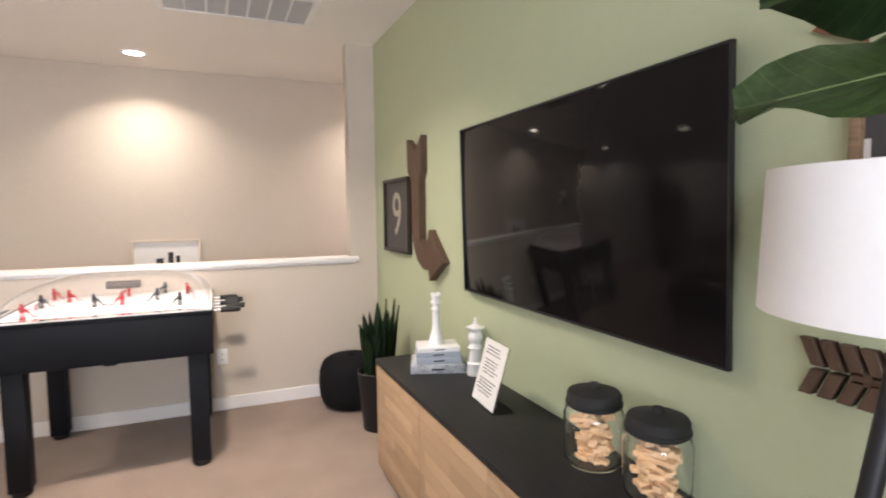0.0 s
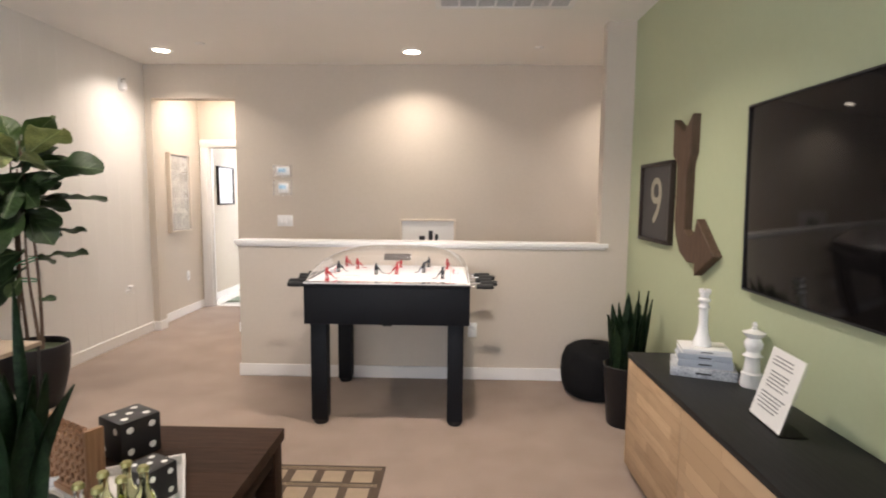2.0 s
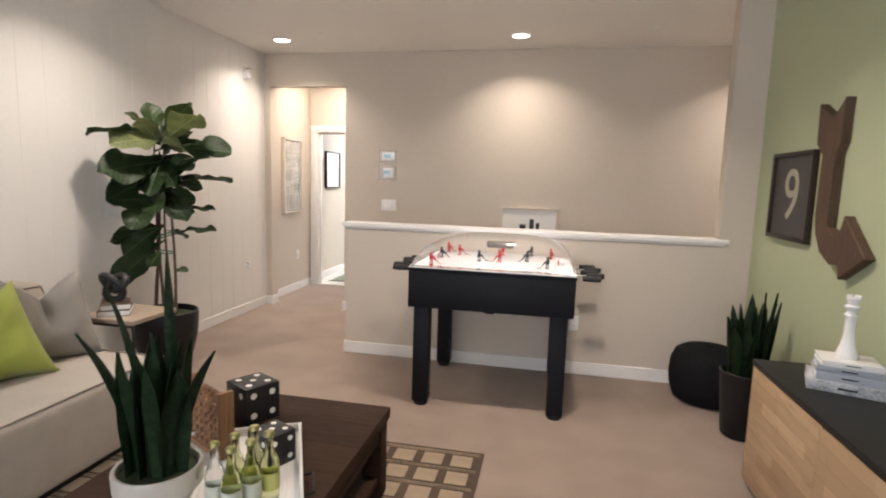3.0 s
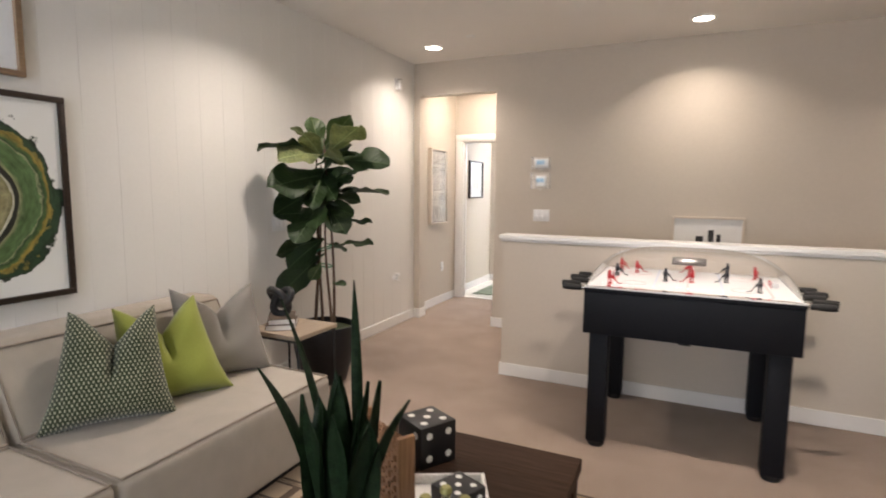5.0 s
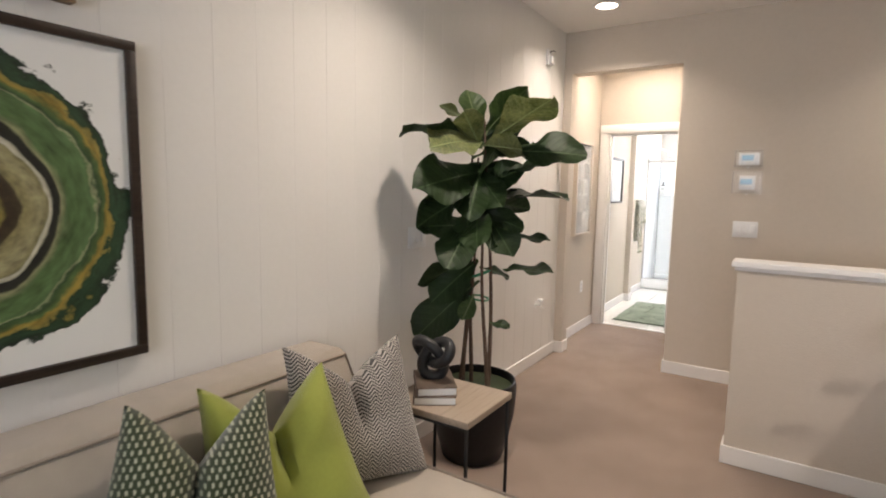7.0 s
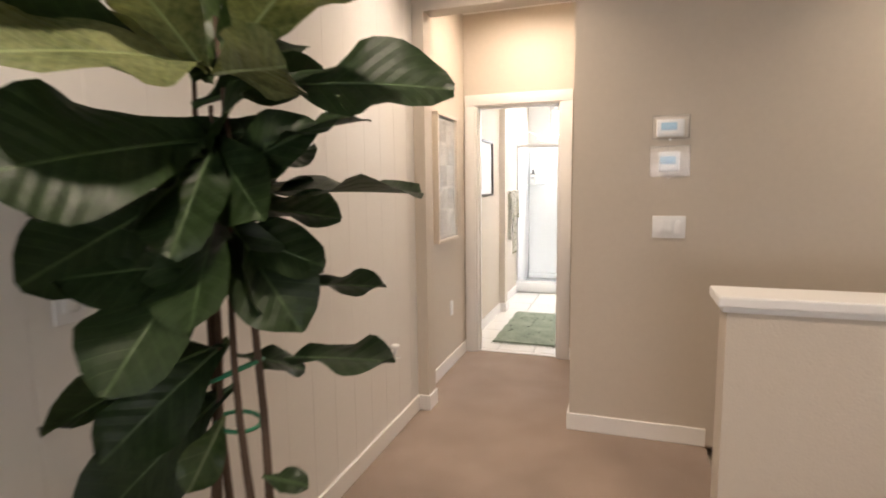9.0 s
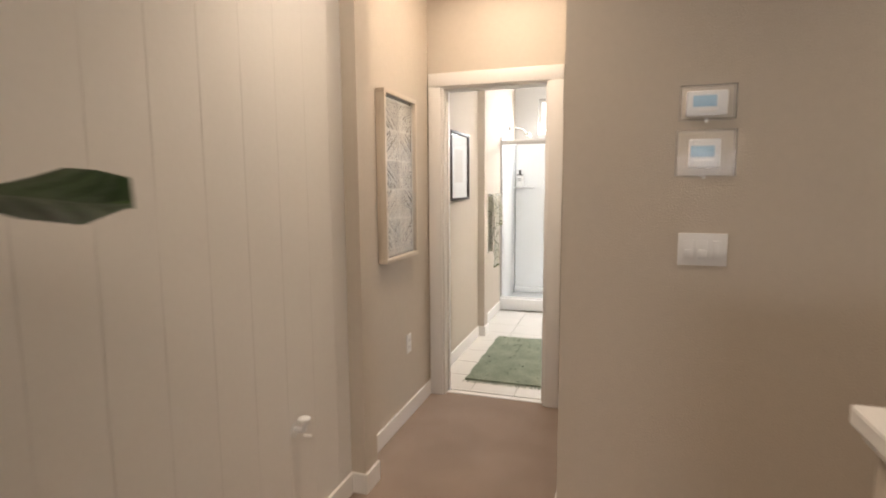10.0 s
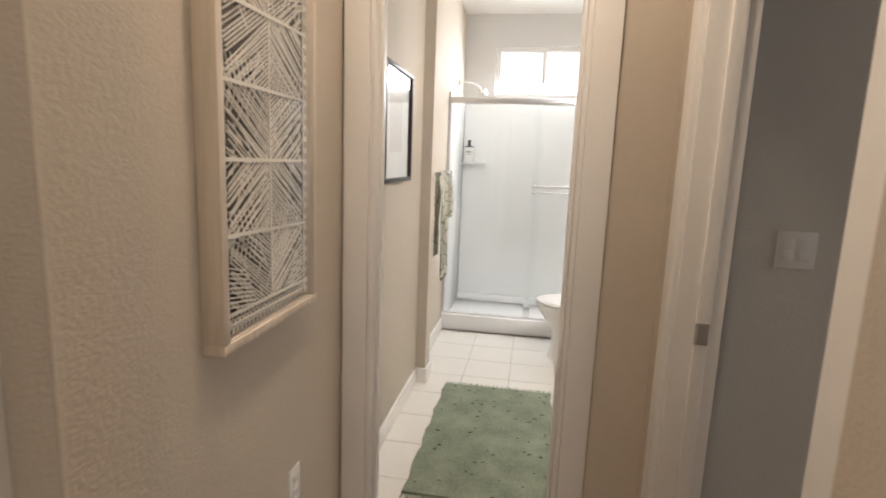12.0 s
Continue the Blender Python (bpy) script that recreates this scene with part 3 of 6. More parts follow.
def rings_material():
    """A round abstract painting: rings of green, ochre and black on white."""
    m = bpy.data.materials.new("green_ring_painting")
    m.use_nodes = True
    n, l = m.node_tree.nodes, m.node_tree.links
    b = n["Principled BSDF"]
    b.inputs["Roughness"].default_value = 0.5
    co = n.new("ShaderNodeTexCoord")
    mp = n.new("ShaderNodeMapping")
    mp.inputs["Location"].default_value = (-0.03, 0, -0.47)
    l.new(co.outputs["Object"], mp.inputs["Vector"])
    flat = n.new("ShaderNodeVectorMath")
    flat.operation = "MULTIPLY"
    flat.inputs[1].default_value = (1, 0, 1)
    l.new(mp.outputs[0], flat.inputs[0])
    ln = n.new("ShaderNodeVectorMath")
    ln.operation = "LENGTH"
    l.new(flat.outputs[0], ln.inputs[0])
    total = ln.outputs["Value"]
    unit = n.new("ShaderNodeVectorMath")
    unit.operation = "NORMALIZE"
    l.new(flat.outputs[0], unit.inputs[0])
    # brush strokes: noise that runs round the rings
    turn = n.new("ShaderNodeVectorMath")
    turn.operation = "MULTIPLY_ADD"
    turn.inputs[1].default_value = (0.10, 0, 0.10)
    l.new(unit.outputs[0], turn.inputs[0])
    rise = n.new("ShaderNodeCombineXYZ")
    l.new(ln.outputs["Value"], rise.inputs[1])
    l.new(rise.outputs[0], turn.inputs[2])
    first = total
    for vec, sc, amp, det, rgh in ((turn.outputs[0], 9, 0.09, 2, 0.5), (turn.outputs[0], 45, 0.010, 4, 0.6), (flat.outputs[0], 8, 0.070, 6, 0.66)):
        t = n.new("ShaderNodeTexNoise")
        t.inputs["Scale"].default_value, t.inputs["Detail"].default_value, t.inputs["Roughness"].default_value = sc, det, rgh
        l.new(vec, t.inputs["Vector"])
        centred = n.new("ShaderNodeMath")
        centred.operation = "SUBTRACT"
        centred.inputs[1].default_value = 0.5
        l.new(t.outputs["Fac"], centred.inputs[0])
        fade = n.new("ShaderNodeMapRange")
        fade.inputs["From Min"].default_value = 0.27 if rgh == 0.66 else 0.0
        fade.inputs["From Max"].default_value, fade.inputs["To Min"].default_value, fade.inputs["To Max"].default_value = 0.36, amp * 0.12, amp * 2.0
        l.new(first, fade.inputs["Value"])
        ma = n.new("ShaderNodeMath")
        ma.operation = "MULTIPLY_ADD"
        l.new(centred.outputs[0], ma.inputs[0])
        l.new(fade.outputs[0], ma.inputs[1])
        l.new(total, ma.inputs[2])
        total = ma.outputs[0]
    sub = n.new("ShaderNodeMapRange")
    sub.inputs["From Min"].default_value, sub.inputs["From Max"].default_value = 0.0, 0.47
    l.new(total, sub.inputs["Value"])
    cr = n.new("ShaderNodeValToRGB")
    stops = ((0.0, (0.02, 0.09, 0.05)), (0.085, (0.03, 0.15, 0.07)), (0.095, (0.62, 0.70, 0.62)), (0.118, (0.62, 0.70, 0.62)), (0.128, (0.05, 0.14, 0.05)), (0.16, (0.10, 0.18, 0.05)), (0.175, (0.30, 0.19, 0.04)), (0.205, (0.22, 0.19, 0.05)),
             (0.22, (0.035, 0.022, 0.012)), (0.27, (0.05, 0.035, 0.018)), (0.28, (0.24, 0.21, 0.09)), (0.36, (0.33, 0.30, 0.16)), (0.405, (0.22, 0.20, 0.09)), (0.412, (0.58, 0.56, 0.46)), (0.43, (0.50, 0.48, 0.36)), (0.44, (0.012, 0.012, 0.01)),
             (0.485, (0.02, 0.02, 0.014)), (0.495, (0.28, 0.28, 0.15)), (0.53, (0.075, 0.135, 0.045)), (0.635, (0.10, 0.175, 0.065)), (0.645, (0.30, 0.32, 0.18)), (0.66, (0.03, 0.07, 0.025)), (0.70, (0.075, 0.13, 0.04)),
             (0.735, (0.32, 0.22, 0.04)), (0.76, (0.24, 0.20, 0.05)), (0.77, (0.015, 0.04, 0.018)), (0.80, (0.025, 0.06, 0.028)), (0.835, (0.01, 0.018, 0.01)), (0.842, (0.80, 0.80, 0.78)), (1.0, (0.80, 0.80, 0.78)))
    el = cr.color_ramp.elements
    el[0].position, el[0].color = stops[0][0], (*stops[0][1], 1)
    el[1].position, el[1].color = 1.0, (*stops[-1][1], 1)
    for p, c in stops[1:-1]:
        e = el.new(p)
        e.color = (*c, 1)
    l.new(sub.outputs[0], cr.inputs[0])
    streak = n.new("ShaderNodeTexNoise")
    streak.inputs["Scale"].default_value, streak.inputs["Detail"].default_value = 60, 6
    l.new(turn.outputs[0], streak.inputs["Vector"])
    mx = n.new("ShaderNodeMix")
    mx.data_type, mx.blend_type = "RGBA", "OVERLAY"
    mx.inputs["Factor"].default_value = 0.5
    l.new(cr.outputs[0], mx.inputs["A"])
    l.new(streak.outputs["Fac"], mx.inputs["B"])
    bw = n.new("ShaderNodeMath")
    bw.operation = "LESS_THAN"
    bw.inputs[1].default_value = 0.838
    l.new(sub.outputs[0], bw.inputs[0])
    m2 = n.new("ShaderNodeMath")
    m2.operation = "MULTIPLY"
    m2.inputs[1].default_value = 0.9
    l.new(bw.outputs[0], m2.inputs[0])
    l.new(m2.outputs[0], mx.inputs["Factor"])
    l.new(mx.outputs["Result"], b.inputs["Base Color"])
    return m


M_DARKFRAME = wood("dark_brown_frame", (0.012, 0.008, 0.006), (0.035, 0.022, 0.016), "X", 0.4)
M_TANFRAME = wood("tan_frame", (0.16, 0.10, 0.055), (0.30, 0.20, 0.12), "X", 0.45)
ob = thing("painting", pose(PX, 1.667, 0.905, 0, 0, 90), "square abstract painting of green and ochre rings in a black frame", "painting")
frame_parts(ob, 0.94, 0.945, 0.035, 0.028, M_DARKFRAME, rings_material(), 0.02)
ob = thing("painting", pose(PX, 1.56, 1.915, 0, 0, 90), "black abstract strokes on white paper in a brown wooden frame", "painting")
frame_parts(ob, 0.85, 0.62, 0.035, 0.026, M_TANFRAME, M_PAPER, 0.012)
M_INK = mat("black_ink", (0.02, 0.02, 0.022), 0.6, vary=0.4, scale=10)
strokes = bmesh.new()
for a in ((-0.30, 0.15, -0.24, 0.45), (-0.24, 0.15, 0.05, 0.19), (-0.02, 0.19, 0.06, 0.34), (0.04, 0.15, 0.245, 0.21), (0.195, 0.21, 0.245, 0.47), (0.11, 0.28, 0.195, 0.33), (-0.2, 0.40, 0.195, 0.47)):
    box(a[0], -0.0135, a[1], a[2], -0.012, a[3], bm=strokes)
part("brush_strokes", strokes, M_INK, ob, "black brush strokes", smooth=False)
pane = part("pane", box(-0.398, -0.026, 0.027, 0.398, -0.024, 0.593), M_GLASS, ob)
pane.visible_shadow = False

# lace-like wall piece in the hallway
ob = thing("wall_art", pose(HX, 6.415, 1.005, 0, 0, 90), "tall pale wooden frame with cream cut reed lattice", "wall art")
frame_parts(ob, 0.46, 0.905, 0.05, 0.022, M_PALEWOOD, mat("taupe_linen", (0.085, 0.068, 0.052), 0.9, vary=0.15, scale=12), 0.02)
M_LACE = mat("cream_cut_reed", (0.62, 0.575, 0.50), 0.8, vary=0.08, scale=20, bump=0.4, bump_scale=150)
lace = bmesh.new()
rnd = random.Random(4)


def strip(bm, xa, za, xb, zb, w, y=-0.03):
    d = Vector((xb - xa, 0, zb - za))
    s = Vector((-d.z, 0, d.x)).normalized() * w / 2
    q = [Vector((xa, y, za)) + s, Vector((xa, y, za)) - s, Vector((xb, y, zb)) - s * 0.7, Vector((xb, y, zb)) + s * 0.7]
    vs = [bm.verts.new(v + Vector((0, o, 0))) for o in (0, 0.002) for v in q]
    for f in ((0, 1, 2, 3), (7, 6, 5, 4), (0, 4, 5, 1), (1, 5, 6, 2), (2, 6, 7, 3), (3, 7, 4, 0)):
        bm.faces.new([vs[i] for i in f])


ROW = 0.157
for row in range(5):
    za = 0.075 + row * ROW
    strip(lace, -0.19, za + rnd.uniform(-0.006, 0.006), 0.19, za + rnd.uniform(-0.006, 0.006), 0.009, -0.034)
    for side in (-1, 1):
        # parallel reeds slant away from the spine, each row against the next
        up = 1 if row % 2 == 0 else -1
        for k in range(-12, 28):
            z = za + k * ROW / 16
            rise = up * (0.105 + 0.02 * rnd.random())
            t0, t1 = sorted(((za - z) / rise, (za + ROW - z) / rise))
            t0, t1 = max(0.0, t0), min(0.93 + 0.07 * rnd.random(), t1)
            if t1 - t0 > 0.06:
                strip(lace, side * 0.178 * t0, z + rise * t0, side * 0.178 * t1, z + rise * t1, 0.0030 + 0.0014 * rnd.random(), -0.031)
        for k in range(7):
            x = side * (0.05 + k * 0.019)
            strip(lace, x, za + (0.0 if row % 2 else ROW), x + side * 0.02, za + ROW * (0.35 if row % 2 else 0.65), 0.0042, -0.027)
        if row in (0, 4):
            for k in range(9):
                z = za + (0.008 if row == 0 else 0.055) + k * 0.0105
                strip(lace, side * (0.07 + 0.006 * k if row == 0 else 0.12 - 0.006 * k), z - 0.012, side * 0.185, z + 0.006, 0.0042, -0.035)
for k in range(120):
    x, z = rnd.uniform(-0.17, 0.17), rnd.uniform(0.085, 0.83)
    lean = rnd.choice((-1, 1)) * rnd.uniform(0.8, 1.2)
    strip(lace, x, z, x + 0.045 * math.cos(lean), z + 0.045 * math.sin(lean), 0.004, -0.026)
strip(lace, 0, 0.075, 0, 0.86, 0.007, -0.0335)
strip(lace, -0.2, 0.862, 0.2, 0.862, 0.010, -0.033)
for side in (-1, 1):
    for k in range(58):
        z = 0.03 + k * 0.0146
        strip(lace, side * 0.184, z, side * 0.206, z + 0.014 * (-1) ** k, 0.005)
    strip(lace, side * 0.184, 0.03, side * 0.184, 0.88, 0.006, -0.032)
for k in range(24):
    x = -0.19 + k * 0.0165
    for lean in (-0.022, 0.022):
        strip(lace, x - lean / 2, 0.028, x + lean / 2, 0.070, 0.0048)
strip(lace, -0.2, 0.049, 0.2, 0.049, 0.005, -0.032)
part("lattice", lace, M_LACE, ob, "cream cut reed lattice", smooth=False)
pane = part("pane", box(-0.208, -0.042, 0.022, 0.208, -0.040, 0.883), glass("matt_coated_glass", rough=0.01, ior=1.17), ob)
pane.visible_shadow = False

# bathroom print
ob = thing("picture", pose(-3.185, 7.765, 1.30, 0, 0, 90), "small pale print in a black frame on the bathroom wall", "picture")
frame_parts(ob, 0.51, 0.53, 0.035, 0.02, M_DARKFRAME, M_PAPER, 0.012)
part("image", box(-0.11, -0.0135, 0.14, 0.11, -0.012, 0.40), mat("pale_print", (0.66, 0.60, 0.55), 0.7, vary=0.12, scale=5), ob, smooth=False)
pane = part("pane", box(-0.235, -0.026, 0.02, 0.235, -0.024, 0.51), M_GLASS, ob)
pane.visible_shadow = False
# print in the stairwell
ob = thing("picture", pose(-0.19, FAR, 0.76), "white print of dark bottles in a pale frame above the stairs", "picture")
frame_parts(ob, 0.57, 0.45, 0.03, 0.018, M_PALEWOOD, M_PAPER, 0.012)
for x, r, h in ((0.03, 0.022, 0.335), (0.09, 0.016, 0.30), (-0.06, 0.03, 0.28)):
    part("printed_shape", box(x - r, -0.0135, 0.06, x + r, -0.012, h, 0.0006), M_INK, ob, smooth=False)


def text(name, body, size, material, parent, m, depth=0.001, label=""):
    cu = bpy.data.curves.new(name, "FONT")
    cu.body, cu.size, cu.extrude, cu.align_x, cu.align_y = body, size, depth, "CENTER", "CENTER"
    tmp = new("tmp_text", cu)
    me = bpy.data.meshes.new_from_object(tmp)
    bpy.data.objects.remove(tmp)
    me.materials.append(material)
    ob = new(name, me)
    ob.parent = parent
    ob.matrix_local = m
    if label:
        ob["label"] = label
    return ob


M_CREAM = mat("cream_print", (0.384, 0.347, 0.267), 0.7, vary=0.12)
M_CHAR = mat("charcoal_print", (0.065, 0.06, 0.058), 0.75, vary=0.2, scale=6)
# the "9" print on the green wall, facing -x
ob = thing("picture", pose(GX, 3.81, 1.16, 0, 0, -90), "charcoal print with a cream numeral in a black frame", "picture")
frame_parts(ob, 0.54, 0.52, 0.035, 0.022, M_DARKFRAME, M_CHAR, 0.014)
text("numeral", "9", 0.43, M_CREAM, ob, pose(0.0, -0.016, 0.255, 90), label="cream numeral nine")
# lettered sign
ob = thing("wall_sign", pose(GX, 0.624, 1.312, 0, 0, -90), "dark lettered sign in a brown wooden frame", "sign")
frame_parts(ob, 0.52, 0.385, 0.03, 0.022, M_TANFRAME, M_CHAR, 0.014)
M_SIGNINK = mat("white_print", (0.70, 0.66, 0.62), 0.7, vary=0.15)
text("letters", "\u00b7N", 0.078, M_SIGNINK, ob, pose(-0.165, -0.016, 0.315, 90))
text("letters", "HO", 0.125, M_SIGNINK, ob, pose(-0.15, -0.016, 0.225, 90))


def slab(outline, depth, bevel=0.004):
    """A flat board of the given outline in x and z, of some depth along y, facing -y."""
    bm = bmesh.new()
    f = bm.faces.new([bm.verts.new((x, -depth, z)) for x, z in outline])
    r = bmesh.ops.extrude_face_region(bm, geom=[f])
    for v in r["geom"]:
        if isinstance(v, bmesh.types.BMVert):
            v.co.y = 0
    bmesh.ops.recalc_face_normals(bm, faces=bm.faces[:])
    bmesh.ops.bevel(bm, geom=[e for e in bm.edges if all(abs(v.co.y + depth) < 1e-5 for v in e.verts)], offset=bevel, segments=1, affect="EDGES")
    return bm


# big hooked arrow; local x runs towards -y of the room
ob = thing("wooden_arrow_sign", pose(GX, 3.235, 1.04, 0, 0, -90), "large rustic wooden hooked arrow on the green wall", "wall decor")
hook = [(-0.27, 0.87), (-0.135, 0.79), (-0.115, 0.785), (-0.015, 0.87), (-0.015, 0.66), (-0.05, 0.60), (-0.05, 0.235), (0.02, 0.195), (0.075, 0.235), (0.10, 0.30), (0.31, 0.12), (0.10, -0.005), (0.09, 0.06), (0.0, 0.055), (-0.10, 0.10), (-0.165, 0.19), (-0.19, 0.28), (-0.19, 0.60), (-0.26, 0.66)]
part("board", slab(hook, 0.045), M_RUSTIC, ob)
# small carved arrow
ob = thing("wooden_arrow", pose(GX, 0.745, 1.106, 0, 0, -90), "small carved wooden arrow with a feathered tail", "wall decor", "carved wall arrows")
part("shaft", box(-0.12, -0.022, -0.014, 0.3, 0, 0.014, 0.003), M_RUSTIC, ob)
for i in range(5):
    x = -0.20 + i * 0.04
    for s in (-1, 1):
        part("feather", slab([(x, 0.004 * s), (x + 0.028, 0.004 * s), (x + 0.002, 0.062 * s), (x - 0.026, 0.062 * s)][::s], 0.022, 0.002), M_RUSTIC, ob)
part("head", slab([(0.26, -0.05), (0.40, 0.0), (0.26, 0.05)], 0.022, 0.002), M_RUSTIC, ob)
M_REDWOOD = wood("reddish_wood", (0.09, 0.032, 0.018), (0.21, 0.085, 0.045), "X", 0.55)
ob = thing("wooden_arrow", pose(GX, 0.73, 1.824, 0, 0, -90), "small reddish wooden arrow on the green wall", "wall decor", "carved wall arrows")
part("shaft", box(-0.14, -0.022, -0.014, 0.3, 0, 0.02, 0.003), M_REDWOOD, ob)
part("head", slab([(-0.14, -0.05), (-0.14, 0.06), (-0.24, 0.0)], 0.022, 0.002), M_REDWOOD, ob)

# ---- credenza and television ----
credenza = thing("credenza", pose(1.012, 2.005, 0), "long light oak credenza with a black top against the green wall", "cabinet")
part("carcass", box(0.022, -0.95, 0.06, 0.41, 0.98, 0.622, 0.003), M_BLACKTOP, credenza, "black stained sides")
part("top", box(-0.006, -0.96, 0.622, 0.415, 0.99, 0.65, 0.004), M_BLACKTOP, credenza, "black stained top")
for i in range(3):
    a, b = -0.95 + i * 0.6433 + 0.0012, -0.95 + (i + 1) * 0.6433 - 0.0012
    door = part("door", box(0.0, a, 0.05, 0.02, b, 0.618, 0.003), M_OAK, credenza)
part("plinth", box(0.06, -0.90, 0.0, 0.40, 0.94, 0.06), M_BLACKMATTE, credenza, "recessed black plinth")
part("end_panel", box(0.0, 0.98, 0.05, 0.41, 0.99, 0.621, 0.002), M_OAK, credenza)

tv = thing("television", pose(1.43, 1.9, 1.043, 0, -1.3, 0), "large flat black television mounted on the green wall", "television")
part("casing", box(-0.022, -0.755, 0.012, -0.012, 0.755, 0.8, 0.003), M_BLACKMATTE, tv)
part("mount", box(-0.012, -0.3, 0.25, 0, 0.3, 0.55), M_BLACKMATTE, tv)
part("screen", box(-0.034, -0.76, 0.008, -0.022, 0.76, 0.804, 0.001), M_SCREEN, tv, "glossy black screen")
for a in ((-0.767, 0, 0.767, 0.008), (-0.767, 0.804, 0.767, 0.812), (-0.767, 0.008, -0.76, 0.804), (0.76, 0.008, 0.767, 0.804)):
    part("bezel", box(-0.037, a[0], a[1], -0.02, a[2], a[3], 0.001), M_BLACK, tv)

TOP = 0.65
# books under the tall chess piece
rnd = random.Random(7)
covers = [mat("book_cover_white", (0.74, 0.73, 0.71), 0.4), mat("book_cover_grey", (0.34, 0.37, 0.41), 0.45), mat("book_cover_navy", (0.16, 0.19, 0.25), 0.45), mat("book_cover_marbled", (0.70, 0.71, 0.72), 0.4, vary=0.1, second=(0.12, 0.13, 0.15), second_scale=9)]


def book(m, w, d, h, cover, label):
    ob = thing("book", m, label, "book", "stacked books")
    part("cover", box(-w / 2, -d / 2, 0, w / 2, d / 2, 0.003, 0.001), cover, ob)
    part("cover", box(-w / 2, -d / 2, h - 0.003, w / 2, d / 2, h, 0.001), cover, ob)
    part("spine", box(-w / 2, -d / 2 - 0.002, 0, w / 2, -d / 2 + 0.002, h, 0.001), cover, ob)
    part("page_block", box(-w / 2 + 0.004, -d / 2 + 0.002, 0.003, w / 2 - 0.004, d / 2 - 0.004, h - 0.003), M_PAPER, ob, "white pages", smooth=False)
    part("title_bar", box(-w * 0.12, -d / 2 - 0.0028, h * 0.4, w * 0.12, -d / 2 - 0.002, h * 0.6), M_BLACKMATTE, ob, smooth=False)
    return ob


z = TOP
for w, d, h, c, turn, lab in ((0.27, 0.21, 0.042, 3, -21, "large marbled white book lying on the credenza"), (0.225, 0.17, 0.032, 1, -17, "grey hardback lying in a stack"), (0.22, 0.165, 0.028, 1, -19, "grey hardback with a dark title in a stack"), (0.205, 0.16, 0.022, 0, -13, "white paperback on top of a stack")):
    book(pose(1.25, 2.69, z, 0, 0, turn), w, d, h, covers[c], lab)
    z += h
rook = thing("chess_piece", pose(1.248, 2.70, z) @ Matrix.Scale(0.80, 4), "tall white ceramic chess queen standing on books", "ornament", "white chess ornaments")
part("body", lathe([(0, 0), (0.05, 0), (0.052, 0.02), (0.046, 0.03), (0.04, 0.055), (0.034, 0.065), (0.026, 0.12), (0.024, 0.2), (0.026, 0.215), (0.034, 0.225), (0.024, 0.235), (0.022, 0.25), (0.033, 0.258), (0.036, 0.27), (0.024, 0.278), (0.026, 0.295), (0.034, 0.312), (0.03, 0.318), (0.0, 0.312)], 36), M_CERAMIC, rook)
for i in range(8):
    a = i * math.pi / 4
    part("crown_point", box(0.026 * math.cos(a) - 0.006, 0.026 * math.sin(a) - 0.006, 0.31, 0.026 * math.cos(a) + 0.006, 0.026 * math.sin(a) + 0.006, 0.328, 0.003), M_CERAMIC, rook)
king = thing("chess_piece", pose(1.375, 2.507, TOP), "white ceramic chess king standing on the credenza", "ornament", "white chess ornaments")
part("body", lathe([(0, 0), (0.042, 0), (0.045, 0.012), (0.04, 0.05), (0.042, 0.058), (0.034, 0.066), (0.028, 0.12), (0.03, 0.128), (0.04, 0.135), (0.03, 0.143), (0.027, 0.155), (0.036, 0.175), (0.038, 0.19), (0.03, 0.205), (0.026, 0.212), (0.04, 0.225), (0.046, 0.236), (0.03, 0.242), (0.012, 0.25), (0.012, 0.258), (0, 0.262)], 36), M_CERAMIC, king)
part("cross", box(-0.006, -0.006, 0.255, 0.006, 0.006, 0.28, 0.002), M_CERAMIC, king)
part("cross", box(-0.005, -0.015, 0.264, 0.005, 0.015, 0.273, 0.002), M_CERAMIC, king)

# acrylic sign holder
sign = thing("sign_holder", pose(1.208, 2.116, TOP, 0, 0, -94), "white notice in a slanted clear acrylic stand", "sign")
tilt = pose(0, 0, 0.003, -16)
part("stand", box(-0.11, -0.001, 0, 0.11, 0.001, 0.27), M_CASE, sign, m=pose(0, 0.0025, 0.003, -16)).visible_shadow = False
part("notice", box(-0.105, -0.0022, 0.004, 0.105, -0.001, 0.265), M_PAPER, sign, m=tilt, smooth=False)
part("foot", box(-0.11, 0, 0, 0.11, 0.09, 0.003), M_CASE, sign).visible_shadow = False
bars = bmesh.new()
for i in range(15):
    if i in (3, 9):
        continue
    w = 0.085 * (0.75 + 0.25 * rnd.random())
    box(-w, -0.0028, 0.235 - i * 0.0135, w * (0.6 + 0.4 * rnd.random()), -0.0022, 0.2395 - i * 0.0135, bm=bars)
part("printed_lines", bars, mat("grey_print", (0.18, 0.18, 0.18), 0.7), sign, "grey unreadable lines of print", smooth=False, m=tilt)

# jars of wooden blocks
M_BLOCK = wood("pale_block_wood", (0.42, 0.24, 0.11), (0.70, 0.46, 0.25), "X", 0.6, 8, 10, 0.4)


